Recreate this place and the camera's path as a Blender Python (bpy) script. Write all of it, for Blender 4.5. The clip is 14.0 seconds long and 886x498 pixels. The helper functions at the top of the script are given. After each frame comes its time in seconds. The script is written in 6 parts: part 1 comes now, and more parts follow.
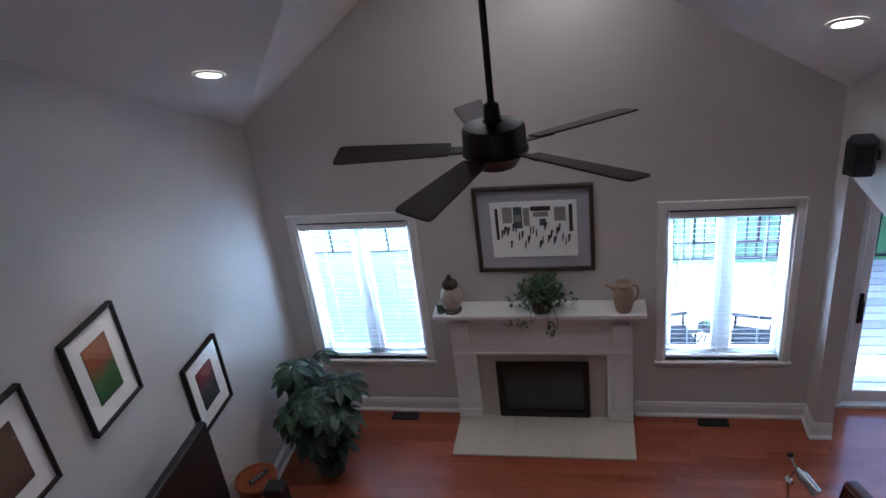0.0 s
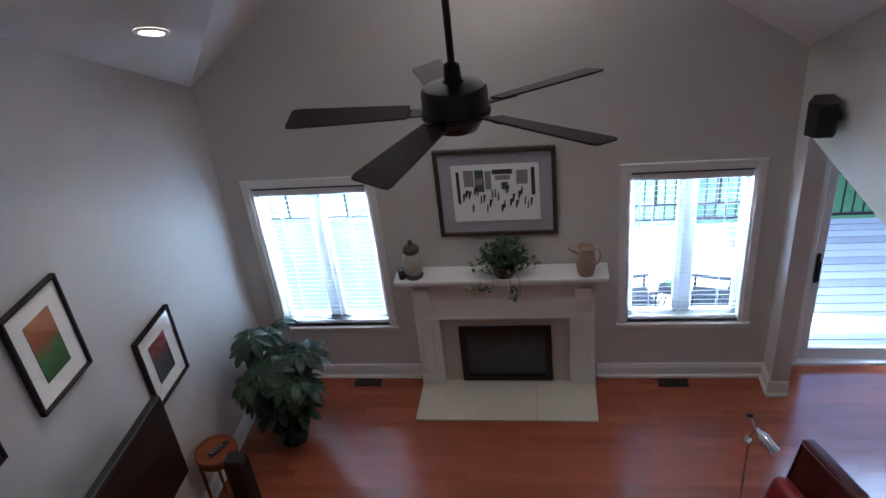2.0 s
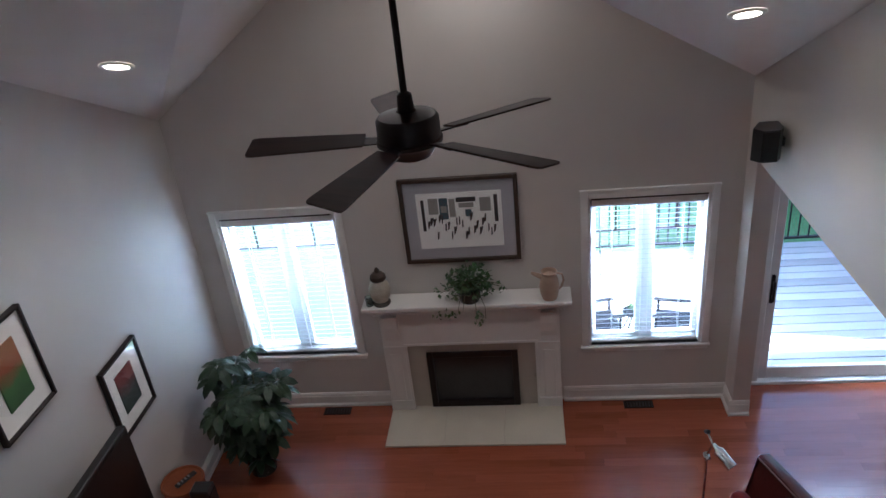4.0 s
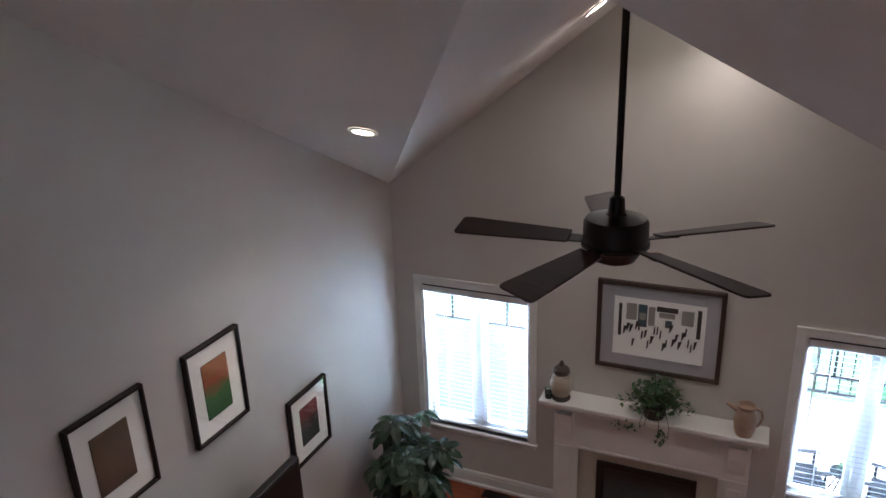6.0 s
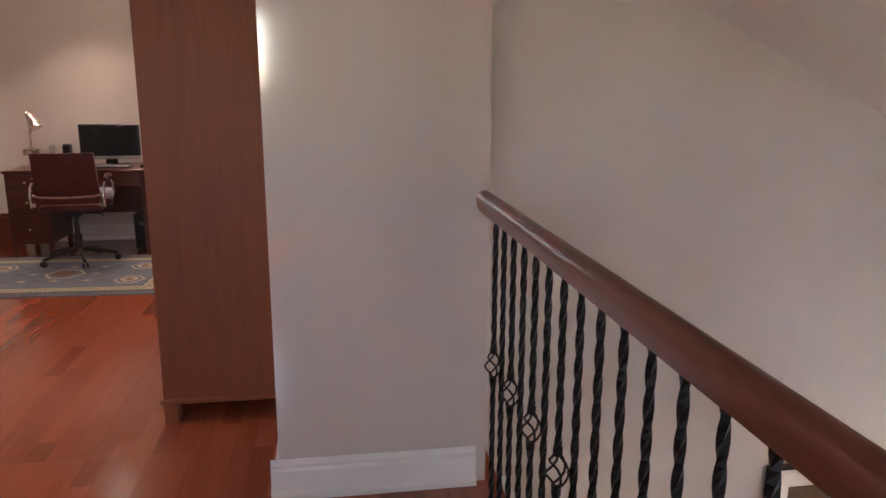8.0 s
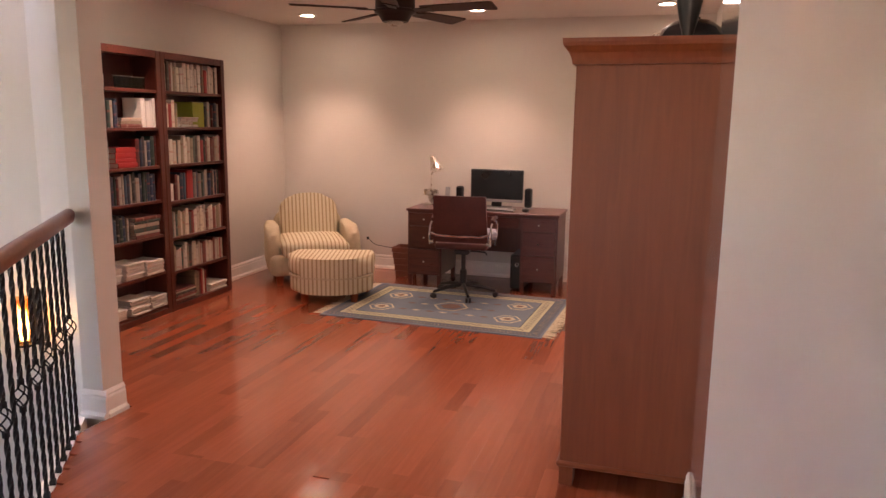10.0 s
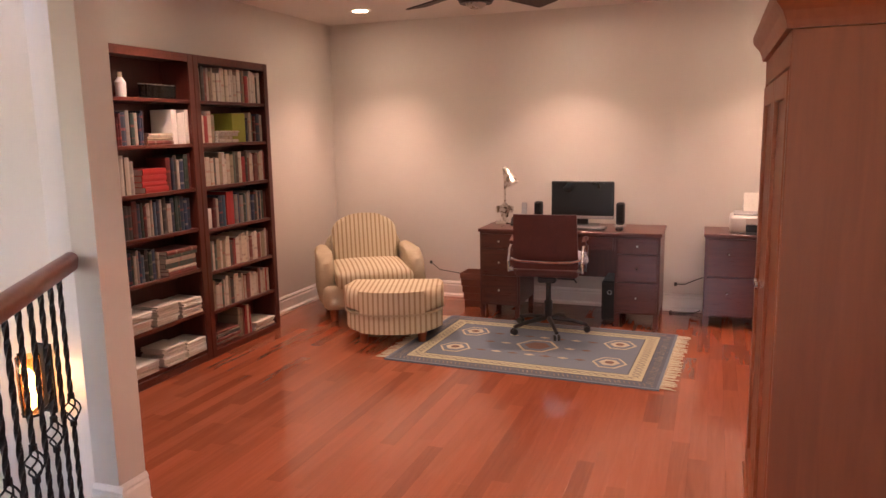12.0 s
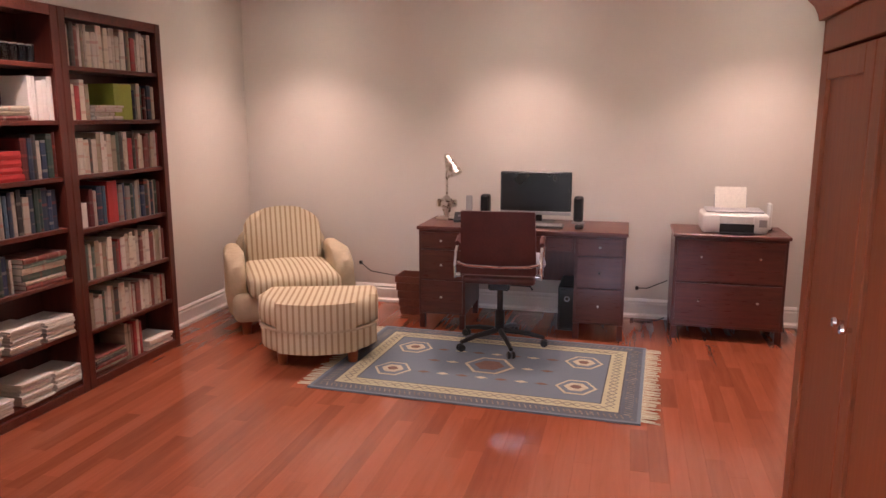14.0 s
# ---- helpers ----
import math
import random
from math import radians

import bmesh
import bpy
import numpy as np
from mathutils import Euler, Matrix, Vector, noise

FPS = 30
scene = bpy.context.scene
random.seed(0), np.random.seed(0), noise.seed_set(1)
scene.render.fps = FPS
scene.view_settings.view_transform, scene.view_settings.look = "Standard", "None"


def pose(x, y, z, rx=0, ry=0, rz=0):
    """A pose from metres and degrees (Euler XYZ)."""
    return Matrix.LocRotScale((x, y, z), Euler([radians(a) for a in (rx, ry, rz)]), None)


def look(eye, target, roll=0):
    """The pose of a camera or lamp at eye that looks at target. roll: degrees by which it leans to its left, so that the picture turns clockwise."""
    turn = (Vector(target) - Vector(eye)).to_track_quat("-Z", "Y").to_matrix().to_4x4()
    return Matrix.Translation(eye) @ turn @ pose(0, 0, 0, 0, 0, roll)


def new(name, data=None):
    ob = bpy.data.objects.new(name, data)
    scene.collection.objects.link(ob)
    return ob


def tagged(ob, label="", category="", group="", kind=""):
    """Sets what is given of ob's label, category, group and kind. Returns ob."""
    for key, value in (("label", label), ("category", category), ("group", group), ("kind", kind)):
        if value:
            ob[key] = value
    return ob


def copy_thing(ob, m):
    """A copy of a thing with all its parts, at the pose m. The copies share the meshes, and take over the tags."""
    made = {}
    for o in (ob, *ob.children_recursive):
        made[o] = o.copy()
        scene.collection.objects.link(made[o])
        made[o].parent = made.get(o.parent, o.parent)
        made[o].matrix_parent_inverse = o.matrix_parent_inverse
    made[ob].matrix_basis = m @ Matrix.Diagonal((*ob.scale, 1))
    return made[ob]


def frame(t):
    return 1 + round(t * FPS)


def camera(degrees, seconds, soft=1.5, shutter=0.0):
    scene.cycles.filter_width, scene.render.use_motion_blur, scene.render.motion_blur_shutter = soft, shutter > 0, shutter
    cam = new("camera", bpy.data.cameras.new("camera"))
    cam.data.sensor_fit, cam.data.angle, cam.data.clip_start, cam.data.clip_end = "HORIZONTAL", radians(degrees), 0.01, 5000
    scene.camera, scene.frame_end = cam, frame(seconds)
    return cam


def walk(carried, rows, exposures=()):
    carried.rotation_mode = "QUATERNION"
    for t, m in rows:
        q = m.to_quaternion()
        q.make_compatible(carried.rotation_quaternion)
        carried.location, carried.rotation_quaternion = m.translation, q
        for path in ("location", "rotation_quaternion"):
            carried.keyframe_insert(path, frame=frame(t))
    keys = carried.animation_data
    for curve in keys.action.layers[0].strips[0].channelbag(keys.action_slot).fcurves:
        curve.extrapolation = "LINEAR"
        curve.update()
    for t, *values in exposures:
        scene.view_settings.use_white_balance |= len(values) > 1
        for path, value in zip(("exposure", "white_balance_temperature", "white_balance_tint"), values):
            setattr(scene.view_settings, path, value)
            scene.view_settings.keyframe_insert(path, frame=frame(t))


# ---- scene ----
cam = camera(62.5, 14.0, soft=1.5)
PATH = [
    (0.0, pose(-0.300, 0.170, 1.505, 63.21, 6.79, 9.94)),
    (0.5, pose(-0.374, 0.207, 1.493, 61.49, 7.53, 9.05)),
    (1.0, pose(-0.388, 0.282, 1.483, 60.27, 6.36, 8.57)),
    (1.5, pose(-0.326, 0.300, 1.478, 59.71, 5.84, 8.08)),
    (2.0, pose(-0.318, 0.283, 1.473, 59.88, 5.94, 6.94)),
    (2.5, pose(-0.295, 0.251, 1.474, 60.57, 6.13, 5.64)),
    (3.0, pose(-0.264, 0.219, 1.479, 61.34, 5.96, 4.49)),
    (5.5, pose(-0.200, 0.160, 1.495, 66.22, 3.36, 9.91)),
    (6.0, pose(-0.180, 0.175, 1.515, 70.01, 2.01, 23.76)),
    (6.5, pose(-0.040, 0.100, 1.580, 72.60, 1.81, 38.80)),
    (7.0, pose(0.120, -0.060, 1.700, 73.03, 0.60, 53.45)),
    (7.5, pose(0.020, -0.200, 1.700, 73.14, 0.92, 63.26)),
    (8.0, pose(0.040, -0.080, 1.490, 77.39, -0.16, 81.11)),
    (8.5, pose(0.040, -0.200, 1.520, 77.31, -0.38, 90.75)),
    (9.0, pose(0.100, -0.280, 1.550, 78.26, -0.27, 98.37)),
    (11.5, look((-0.741, -0.887, 1.624), (-2.592, -1.57, 1.296), 0.2)),
    (12.0, look((-0.946, -1.027, 1.575), (-2.796, -1.715, 1.256), -1.0)),
    (12.5, look((-1.148, -1.117, 1.549), (-3.008, -1.762, 1.198), -1.0)),
    (13.0, look((-1.379, -1.187, 1.532), (-3.248, -1.802, 1.175), -1.0)),
    (13.5, look((-1.563, -1.269, 1.535), (-3.447, -1.841, 1.185), -0.5)),
    (14.0, look((-1.731, -1.405, 1.546), (-3.638, -1.887, 1.186), 0.0)),
]
walk(cam, PATH, exposures=((0.0, 3.4, 5000, 11), (3.0, 3.45, 5250, 11), (5.5, 3.45, 5500, 11), (6.5, 3.85, 5750, 11), (7.0, 4.3, 5900, 12), (7.5, 4.65, 6150, 14), (8.0, 4.9, 6400, 16), (8.5, 5.05, 6650, 18), (9.0, 5.2, 6850, 20), (11.5, 5.6, 7250, 26), (12.5, 5.6, 6950, 24), (14.0, 5.6, 6100, 19)))

# ---- light ----
world = bpy.data.worlds.new("world")
scene.world = world
world.use_nodes = True
wn = world.node_tree.nodes
sky = wn.new("ShaderNodeTexSky")
sky.sky_type = 'NISHITA'
sky.sun_disc = False
sky.sun_elevation = radians(50)
sky.sun_rotation = radians(100)
world.node_tree.links.new(sky.outputs[0], wn["Background"].inputs[0])
wn["Background"].inputs[1].default_value = 0.07


def lamp(name, kind, m, watts, colour, size=0.1, spot=120, blend=0.8):
    d = bpy.data.lights.new(name, kind)
    d.energy, d.color = watts, colour
    if kind == 'SUN':
        d.angle = radians(size)
    elif kind == 'AREA':
        d.size = size
    else:
        d.shadow_soft_size = size
    if kind == 'SPOT':
        d.spot_size, d.spot_blend = radians(spot), blend
    ob = new(name, d)
    ob.matrix_world = m
    return ob


# The sun stands over an added, unseen wall beyond the deck's far end.
lamp("sun", 'SUN', look((0, 0, 0), (-0.64, 0.11, -0.77)), 2.2, (1.0, 0.95, 0.87), 0.5)
WARM = (1.0, 0.69, 0.55)
SOFT = (1.0, 0.84, 0.70)
# Added bluish fill at an unseen opening in the foyer's south wall.
a = lamp("foyer_fill", 'AREA', look((0, -8.39, 1.4), (0, 0, 0.9)), 0.1, (0.42, 0.58, 1.0), 1.6)
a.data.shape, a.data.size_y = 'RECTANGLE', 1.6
# Sky light that falls into the two windows and the sliding door from above.
for wx, wy, ww in ((-2.36, 6.1, 1.0), (0.71, 6.1, 1.0), (3.1, 6.25, 2.6)):
    a = lamp("window_daylight", 'AREA', look((wx, wy, -0.62), (wx, wy - 1.2, -1.8)), (48 if ww < 2 else 6), (0.72, 0.85, 1.0), ww)
    a.data.shape, a.data.size_y = 'RECTANGLE', 0.5
# Added fill from the east that brightens the stub and side walls.
a = lamp("landing_fill", 'AREA', look((3.19, -1.5, 1.88), (0, -1.0, 1.0)), 0.4, (1.0, 0.93, 0.88), 1.5)
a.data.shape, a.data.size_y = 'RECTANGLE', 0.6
# Last three cans are added, out of view, to light the study's front.
STUDY_CANS = ((-6.76, -3.9), (-6.76, -2.2), (-6.76, -0.55), (-4.6, -3.9), (-4.5, -0.9), (-3.2, -2.0))
for cx, cy in STUDY_CANS:
    lamp("can_lamp", 'SPOT', look((cx, cy, 2.575), (cx, cy, 0)), 2.3, WARM, 0.035, 100, 0.85)

# ---- materials ----


class Nodes:
    """A material under construction, with the few node shapes that repeat."""

    def __init__(self, name, rough=0.5, metal=0.0):
        self.m = bpy.data.materials.new(name)
        self.m.use_nodes = True
        self.t = self.m.node_tree
        self.b = self.t.nodes["Principled BSDF"]
        self.b.inputs["Roughness"].default_value = rough
        self.b.inputs["Metallic"].default_value = metal

    def add(self, kind, **values):
        n = self.t.nodes.new(kind)
        for k, v in values.items():
            n.inputs[k.replace("_", " ")].default_value = v
        return n

    def link(self, a, b):
        self.t.links.new(a, b)

    def coords(self, scale=(1, 1, 1), rot=(0, 0, 0), kind="Object"):
        c = self.add("ShaderNodeTexCoord")
        p = self.add("ShaderNodeMapping")
        p.inputs["Scale"].default_value = scale
        p.inputs["Rotation"].default_value = rot
        self.link(c.outputs[kind], p.inputs["Vector"])
        return p.outputs[0]

    def noise(self, vec, scale, detail=3.0, distort=0.0):
        n = self.add("ShaderNodeTexNoise", Scale=scale, Detail=detail, Distortion=distort)
        self.link(vec, n.inputs["Vector"])
        return n.outputs["Fac"]

    def ramp(self, fac, stops, constant=False):
        n = self.add("ShaderNodeValToRGB")
        e = n.color_ramp.elements
        while len(e) < len(stops):
            e.new(0.5)
        for q, (at, col) in zip(e, stops):
            q.position, q.color = at, (*col, 1)
        if constant:
            n.color_ramp.interpolation = 'CONSTANT'
        self.link(fac, n.inputs[0])
        return n.outputs[0]

    def mix(self, a, b, fac=0.5, how='MIX'):
        n = self.t.nodes.new("ShaderNodeMix")
        n.data_type, n.blend_type = 'RGBA', how
        for sock, v in ((n.inputs[0], fac), (n.inputs[6], a), (n.inputs[7], b)):
            if isinstance(v, (int, float)):
                sock.default_value = v
            elif isinstance(v, tuple):
                sock.default_value = (*v, 1)
            else:
                self.link(v, sock)
        return n.outputs[2]

    def maths(self, how, a, b=0.0):
        n = self.t.nodes.new("ShaderNodeMath")
        n.operation = how
        for sock, v in zip(n.inputs, (a, b)):
            if isinstance(v, (int, float)):
                sock.default_value = v
            else:
                self.link(v, sock)
        return n.outputs[0]

    def axis(self, vec, k):
        n = self.add("ShaderNodeSeparateXYZ")
        self.link(vec, n.inputs[0])
        return n.outputs[k]

    def colour(self, sock):
        self.link(sock, self.b.inputs["Base Color"])

    def rough(self, fac, lo, hi):
        n = self.add("ShaderNodeMapRange")
        n.inputs["To Min"].default_value, n.inputs["To Max"].default_value = lo, hi
        self.link(fac, n.inputs[0])
        self.link(n.outputs[0], self.b.inputs["Roughness"])

    def bump(self, height, strength=0.2, distance=0.01):
        n = self.add("ShaderNodeBump", Strength=strength, Distance=distance)
        self.link(height, n.inputs["Height"])
        self.link(n.outputs[0], self.b.inputs["Normal"])


def plain(name, col, rough=0.5, metal=0.0, vary=0.12, scale=8.0, bump=0.05, grain=90.0):
    """A surface of one colour with stains at one scale and fine grain at another."""
    k = Nodes(name, rough, metal)
    v = k.coords()
    big, fine = k.noise(v, scale, 4.0), k.noise(v, grain, 2.0)
    dark, light = tuple(c * (1 - vary) for c in col), tuple(min(1, c * (1 + vary)) for c in col)
    k.colour(k.mix(k.ramp(big, ((0.3, dark), (0.7, light))), k.ramp(fine, ((0.3, dark), (0.7, light))), 0.35))
    k.rough(big, max(0.03, rough - 0.08), min(1, rough + 0.08))
    if bump:
        k.bump(fine, bump, 0.004)
    return k.m


def timber(name, dark, light, rough=0.3, along=0, scale=1.0, vary=True, coat=0.0, spread=0.45, relief=0.08):
    """Wood with its grain along one axis, a different shade for every piece."""
    k = Nodes(name, rough)
    s = [14.0 * scale] * 3
    s[along] = 1.1 * scale
    g = k.add("ShaderNodeNewGeometry")
    mp = k.add("ShaderNodeMapping")
    mp.inputs["Scale"].default_value = s
    k.link(g.outputs["Position"], mp.inputs["Vector"])
    v = mp.outputs[0]
    grain = k.noise(v, 2.2, 5.0, 1.2)
    fine = k.noise(v, 11.0, 3.0)
    c = k.ramp(grain, ((0.25, dark), (0.75, light)))
    c = k.mix(c, k.ramp(fine, ((0.35, dark), (0.65, light))), 0.14)
    if vary:
        o = k.add("ShaderNodeObjectInfo")
        r = k.maths('FRACT', k.maths('ADD', o.outputs["Random"], g.outputs["Random Per Island"]))
        c = k.mix(c, k.ramp(r, ((0.0, tuple(q * 0.62 for q in dark)), (0.55, light), (1.0, tuple(min(1, q * 1.3) for q in light)))), spread)
    k.colour(c)
    k.rough(fine, rough - 0.75 * relief, rough + 1.25 * relief)
    k.b.inputs["Coat Weight"].default_value = coat
    k.b.inputs["Coat Roughness"].default_value = 0.15
    k.bump(fine, relief, 0.002)
    return k.m


def glow(name, col, strength):
    k = Nodes(name)
    k.b.inputs["Base Color"].default_value = (*col, 1)
    k.b.inputs["Emission Color"].default_value = (*col, 1)
    k.b.inputs["Emission Strength"].default_value = strength
    return k.m


def clear(name, tint=(1, 1, 1), rough=0.0):
    k = Nodes(name, rough)
    k.b.inputs["Base Color"].default_value = (*tint, 1)
    k.b.inputs["Transmission Weight"].default_value = 1.0
    k.b.inputs["IOR"].default_value = 1.45
    return k.m


def wallpaint(name, col, rough):
    k = Nodes(name, rough)
    v = k.coords()
    big, roll = k.noise(v, 0.9, 3.0), k.noise(v, 160.0, 2.0)
    k.colour(k.ramp(big, ((0.3, tuple(c * 0.96 for c in col)), (0.7, tuple(min(1, c * 1.03) for c in col)))))
    k.rough(big, rough - 0.03, rough + 0.04)
    k.b.inputs["Specular IOR Level"].default_value = 0.4
    k.bump(roll, 0.06, 0.002)
    return k.m


M_WALL = wallpaint("wall_paint", (0.64, 0.60, 0.55), 0.48)
M_SATIN = wallpaint("satin_wall_paint", (0.66, 0.60, 0.55), 0.14)
satin = M_SATIN.node_tree.nodes["Principled BSDF"].inputs
satin["Coat Weight"].default_value, satin["Coat IOR"].default_value, satin["Coat Roughness"].default_value = 1.0, 2.0, 0.09
M_CEIL = wallpaint("ceiling_paint", (0.72, 0.68, 0.64), 0.8)
M_TRIM = plain("white_trim_paint", (0.80, 0.78, 0.74), 0.35, vary=0.03, bump=0.02)
M_FLOOR = timber("cherry_floor_wood", (0.255, 0.062, 0.028), (0.37, 0.105, 0.050), 0.20, 0, 0.8, True, 0.4, 0.34, 0.008)
M_CHERRY = timber("cherry_cabinet_wood", (0.205, 0.048, 0.013), (0.265, 0.068, 0.020), 0.5, 2, 0.8, False, 0.0)
M_MAHOG = timber("mahogany_wood", (0.060, 0.014, 0.010), (0.12, 0.029, 0.020), 0.3, 2, 0.9, False, 0.15)
M_MAHOGX = timber("mahogany_wood_across", (0.070, 0.016, 0.011), (0.14, 0.034, 0.022), 0.28, 1, 0.9, False, 0.15)
M_RAIL = timber("handrail_wood", (0.12, 0.032, 0.018), (0.20, 0.06, 0.034), 0.3, 0, 0.8, False, 0.2)
M_IRON = plain("black_wrought_iron", (0.012, 0.012, 0.013), 0.45, 0.6, 0.3, 30, 0.1)
M_BLACK = plain("black_plastic", (0.014, 0.014, 0.015), 0.35, 0, 0.15, 20, 0.03)
M_SCREEN = plain("dark_glossy_screen", (0.006, 0.006, 0.007), 0.3, 0, 0.1, 4, 0)
M_BRONZE = plain("dark_bronze_metal", (0.022, 0.014, 0.012), 0.45, 0.5, 0.2, 12, 0.03)
M_BLADE = timber("dark_walnut_blade", (0.028, 0.012, 0.009), (0.055, 0.024, 0.016), 0.62, 0, 0.8, False)
M_CHROME = plain("chrome", (0.75, 0.75, 0.76), 0.12, 1.0, 0.05, 10, 0)
M_NICKEL = plain("brushed_nickel", (0.55, 0.51, 0.45), 0.28, 1.0, 0.08, 20, 0.03)
M_WHITE = plain("white_plastic", (0.72, 0.71, 0.69), 0.4, 0, 0.03, 10, 0.01)
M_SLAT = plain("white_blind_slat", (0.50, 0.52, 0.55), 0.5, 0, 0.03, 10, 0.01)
M_GREY = plain("grey_plastic", (0.33, 0.33, 0.34), 0.4, 0, 0.05, 10, 0.02)
M_PAPER = plain("paper", (0.75, 0.72, 0.66), 0.85, 0, 0.08, 60, 0.05)
M_MAT = plain("white_mat_board", (0.78, 0.76, 0.73), 0.9, 0, 0.02, 20, 0.02)
M_GREYMAT = plain("grey_mat_board", (0.36, 0.35, 0.37), 0.9, 0, 0.04, 20, 0.02)
M_GLASS = clear("window_glass")
M_PICGLASS = clear("picture_glass")
M_STONE = plain("cream_limestone", (0.62, 0.56, 0.45), 0.32, 0, 0.07, 3.0, 0.03)
M_TILE = plain("beige_stone_surround", (0.50, 0.44, 0.37), 0.3, 0, 0.08, 4.0, 0.03)
M_SOOT = plain("sooty_firebrick", (0.045, 0.04, 0.038), 0.9, 0, 0.4, 6, 0.2)
M_SMOKED = plain("smoked_fire_glass", (0.045, 0.045, 0.05), 0.16, 0, 0.2, 3, 0)
M_LEATHER = plain("red_leather", (0.085, 0.011, 0.011), 0.36, 0, 0.25, 9, 0.25, 60)
M_BURGUNDY = plain("burgundy_leather", (0.085, 0.017, 0.013), 0.42, 0, 0.2, 9, 0.2, 60)
M_CREAM = plain("cream_chenille", (0.50, 0.42, 0.29), 0.9, 0, 0.1, 20, 0.3, 140)
M_POT = plain("glazed_dark_pot", (0.035, 0.035, 0.03), 0.25, 0, 0.3, 7, 0.05)
M_SOIL = plain("potting_soil", (0.03, 0.02, 0.013), 0.95, 0, 0.4, 30, 0.5)
M_CLAY = plain("blush_stoneware", (0.40, 0.28, 0.20), 0.4, 0, 0.15, 8, 0.08)
M_JAR = plain("cream_crackle_jar", (0.42, 0.37, 0.29), 0.3, 0, 0.25, 14, 0.06)
M_JARDK = plain("dark_carved_wood", (0.05, 0.032, 0.022), 0.4, 0, 0.3, 20, 0.2)
M_STEM = plain("green_stem", (0.09, 0.10, 0.04), 0.6, 0, 0.2, 20, 0.1)
M_BASKET = timber("woven_basket", (0.14, 0.04, 0.022), (0.24, 0.075, 0.04), 0.6, 0, 2.0, False)
M_DECK = timber("weathered_deck_wood", (0.20, 0.21, 0.23), (0.31, 0.31, 0.32), 0.7, 0, 0.7, True)
M_SIDING = plain("pale_siding", (0.55, 0.53, 0.5), 0.7, 0, 0.05, 3, 0.05)
M_GRAVEL = plain("pale_gravel", (0.5, 0.48, 0.45), 0.95, 0, 0.3, 14, 0.5, 40)
M_BULB = glow("lit_can_lens", (1.0, 0.86, 0.66), 2.2)
M_FLAME = glow("lit_sconce_glass", (1.0, 0.62, 0.28), 1.0)
M_AMBER = clear("amber_glass", (1.0, 0.55, 0.25), 0.15)
M_SMOKEGLASS = clear("smoky_glass", (0.42, 0.48, 0.46), 0.05)


def leafy(name, dark, light):
    k = Nodes(name, 0.35)
    o = k.add("ShaderNodeObjectInfo")
    g = k.add("ShaderNodeNewGeometry")
    r = k.maths('FRACT', k.maths('ADD', o.outputs["Random"], g.outputs["Random Per Island"]))
    n = k.noise(k.coords(), 40.0, 2.0)
    k.colour(k.mix(k.ramp(r, ((0.0, dark), (1.0, light))), k.ramp(n, ((0.3, dark), (0.7, light))), 0.35))
    k.b.inputs["Subsurface Weight"].default_value = 0.05
    return k.m


M_LEAF = leafy("glossy_leaf", (0.012, 0.032, 0.014), (0.035, 0.07, 0.03))
M_IVY = leafy("ivy_leaf", (0.02, 0.06, 0.022), (0.09, 0.16, 0.06))
M_HEDGE = leafy("garden_leaf", (0.03, 0.09, 0.02), (0.11, 0.2, 0.05))


def lawn():
    k = Nodes("lawn_grass", 0.9)
    v = k.coords()
    k.colour(k.mix(k.ramp(k.noise(v, 0.7, 4.0), ((0.3, (0.055, 0.15, 0.045)), (0.7, (0.10, 0.23, 0.08)))), k.ramp(k.noise(v, 30.0, 3.0), ((0.3, (0.045, 0.13, 0.035)), (0.7, (0.12, 0.26, 0.10)))), 0.5))
    k.bump(k.noise(v, 55.0, 3.0), 0.6, 0.05)
    return k.m


def striped(name, axis):
    """Cream cloth with tan and brown woven stripes across one axis."""
    k = Nodes(name, 0.92)
    v = k.coords()
    p = k.maths('FRACT', k.maths('MULTIPLY', k.axis(v, axis), 26.0))
    cream, tan, brown = (0.68, 0.60, 0.42), (0.46, 0.34, 0.20), (0.33, 0.23, 0.14)
    c = k.ramp(p, ((0.0, cream), (0.42, tan), (0.55, brown), (0.70, tan), (0.82, cream), (0.95, cream)), True)
    weave = k.noise(k.coords((1, 1, 1)), 260.0, 2.0)
    k.colour(k.mix(c, (0.5, 0.42, 0.3), k.maths('MULTIPLY', weave, 0.35)))
    k.bump(weave, 0.35, 0.004)
    return k.m


M_LAWN = lawn()
M_STRIPE = striped("striped_cloth", 1)


def bookcloth(name, stops):
    k = Nodes(name, 0.5)
    o = k.add("ShaderNodeObjectInfo")
    base = k.ramp(o.outputs["Random"], stops, True)
    v = k.coords()
    band = k.maths('FRACT', k.maths('ADD', k.maths('MULTIPLY', k.axis(v, 2), 6.5), k.maths('MULTIPLY', o.outputs["Random"], 9.0)))
    k.colour(k.mix(base, k.ramp(k.maths('FRACT', k.maths('MULTIPLY', o.outputs["Random"], 37.0)), ((0.0, (0.6, 0.55, 0.45)), (0.4, (0.03, 0.03, 0.035)), (0.7, (0.45, 0.08, 0.05)))), k.ramp(band, ((0.0, (0.35, 0.35, 0.35)), (0.10, (0, 0, 0)), (0.55, (0.2, 0.2, 0.2)), (0.6, (0, 0, 0))), True)))
    return k.m


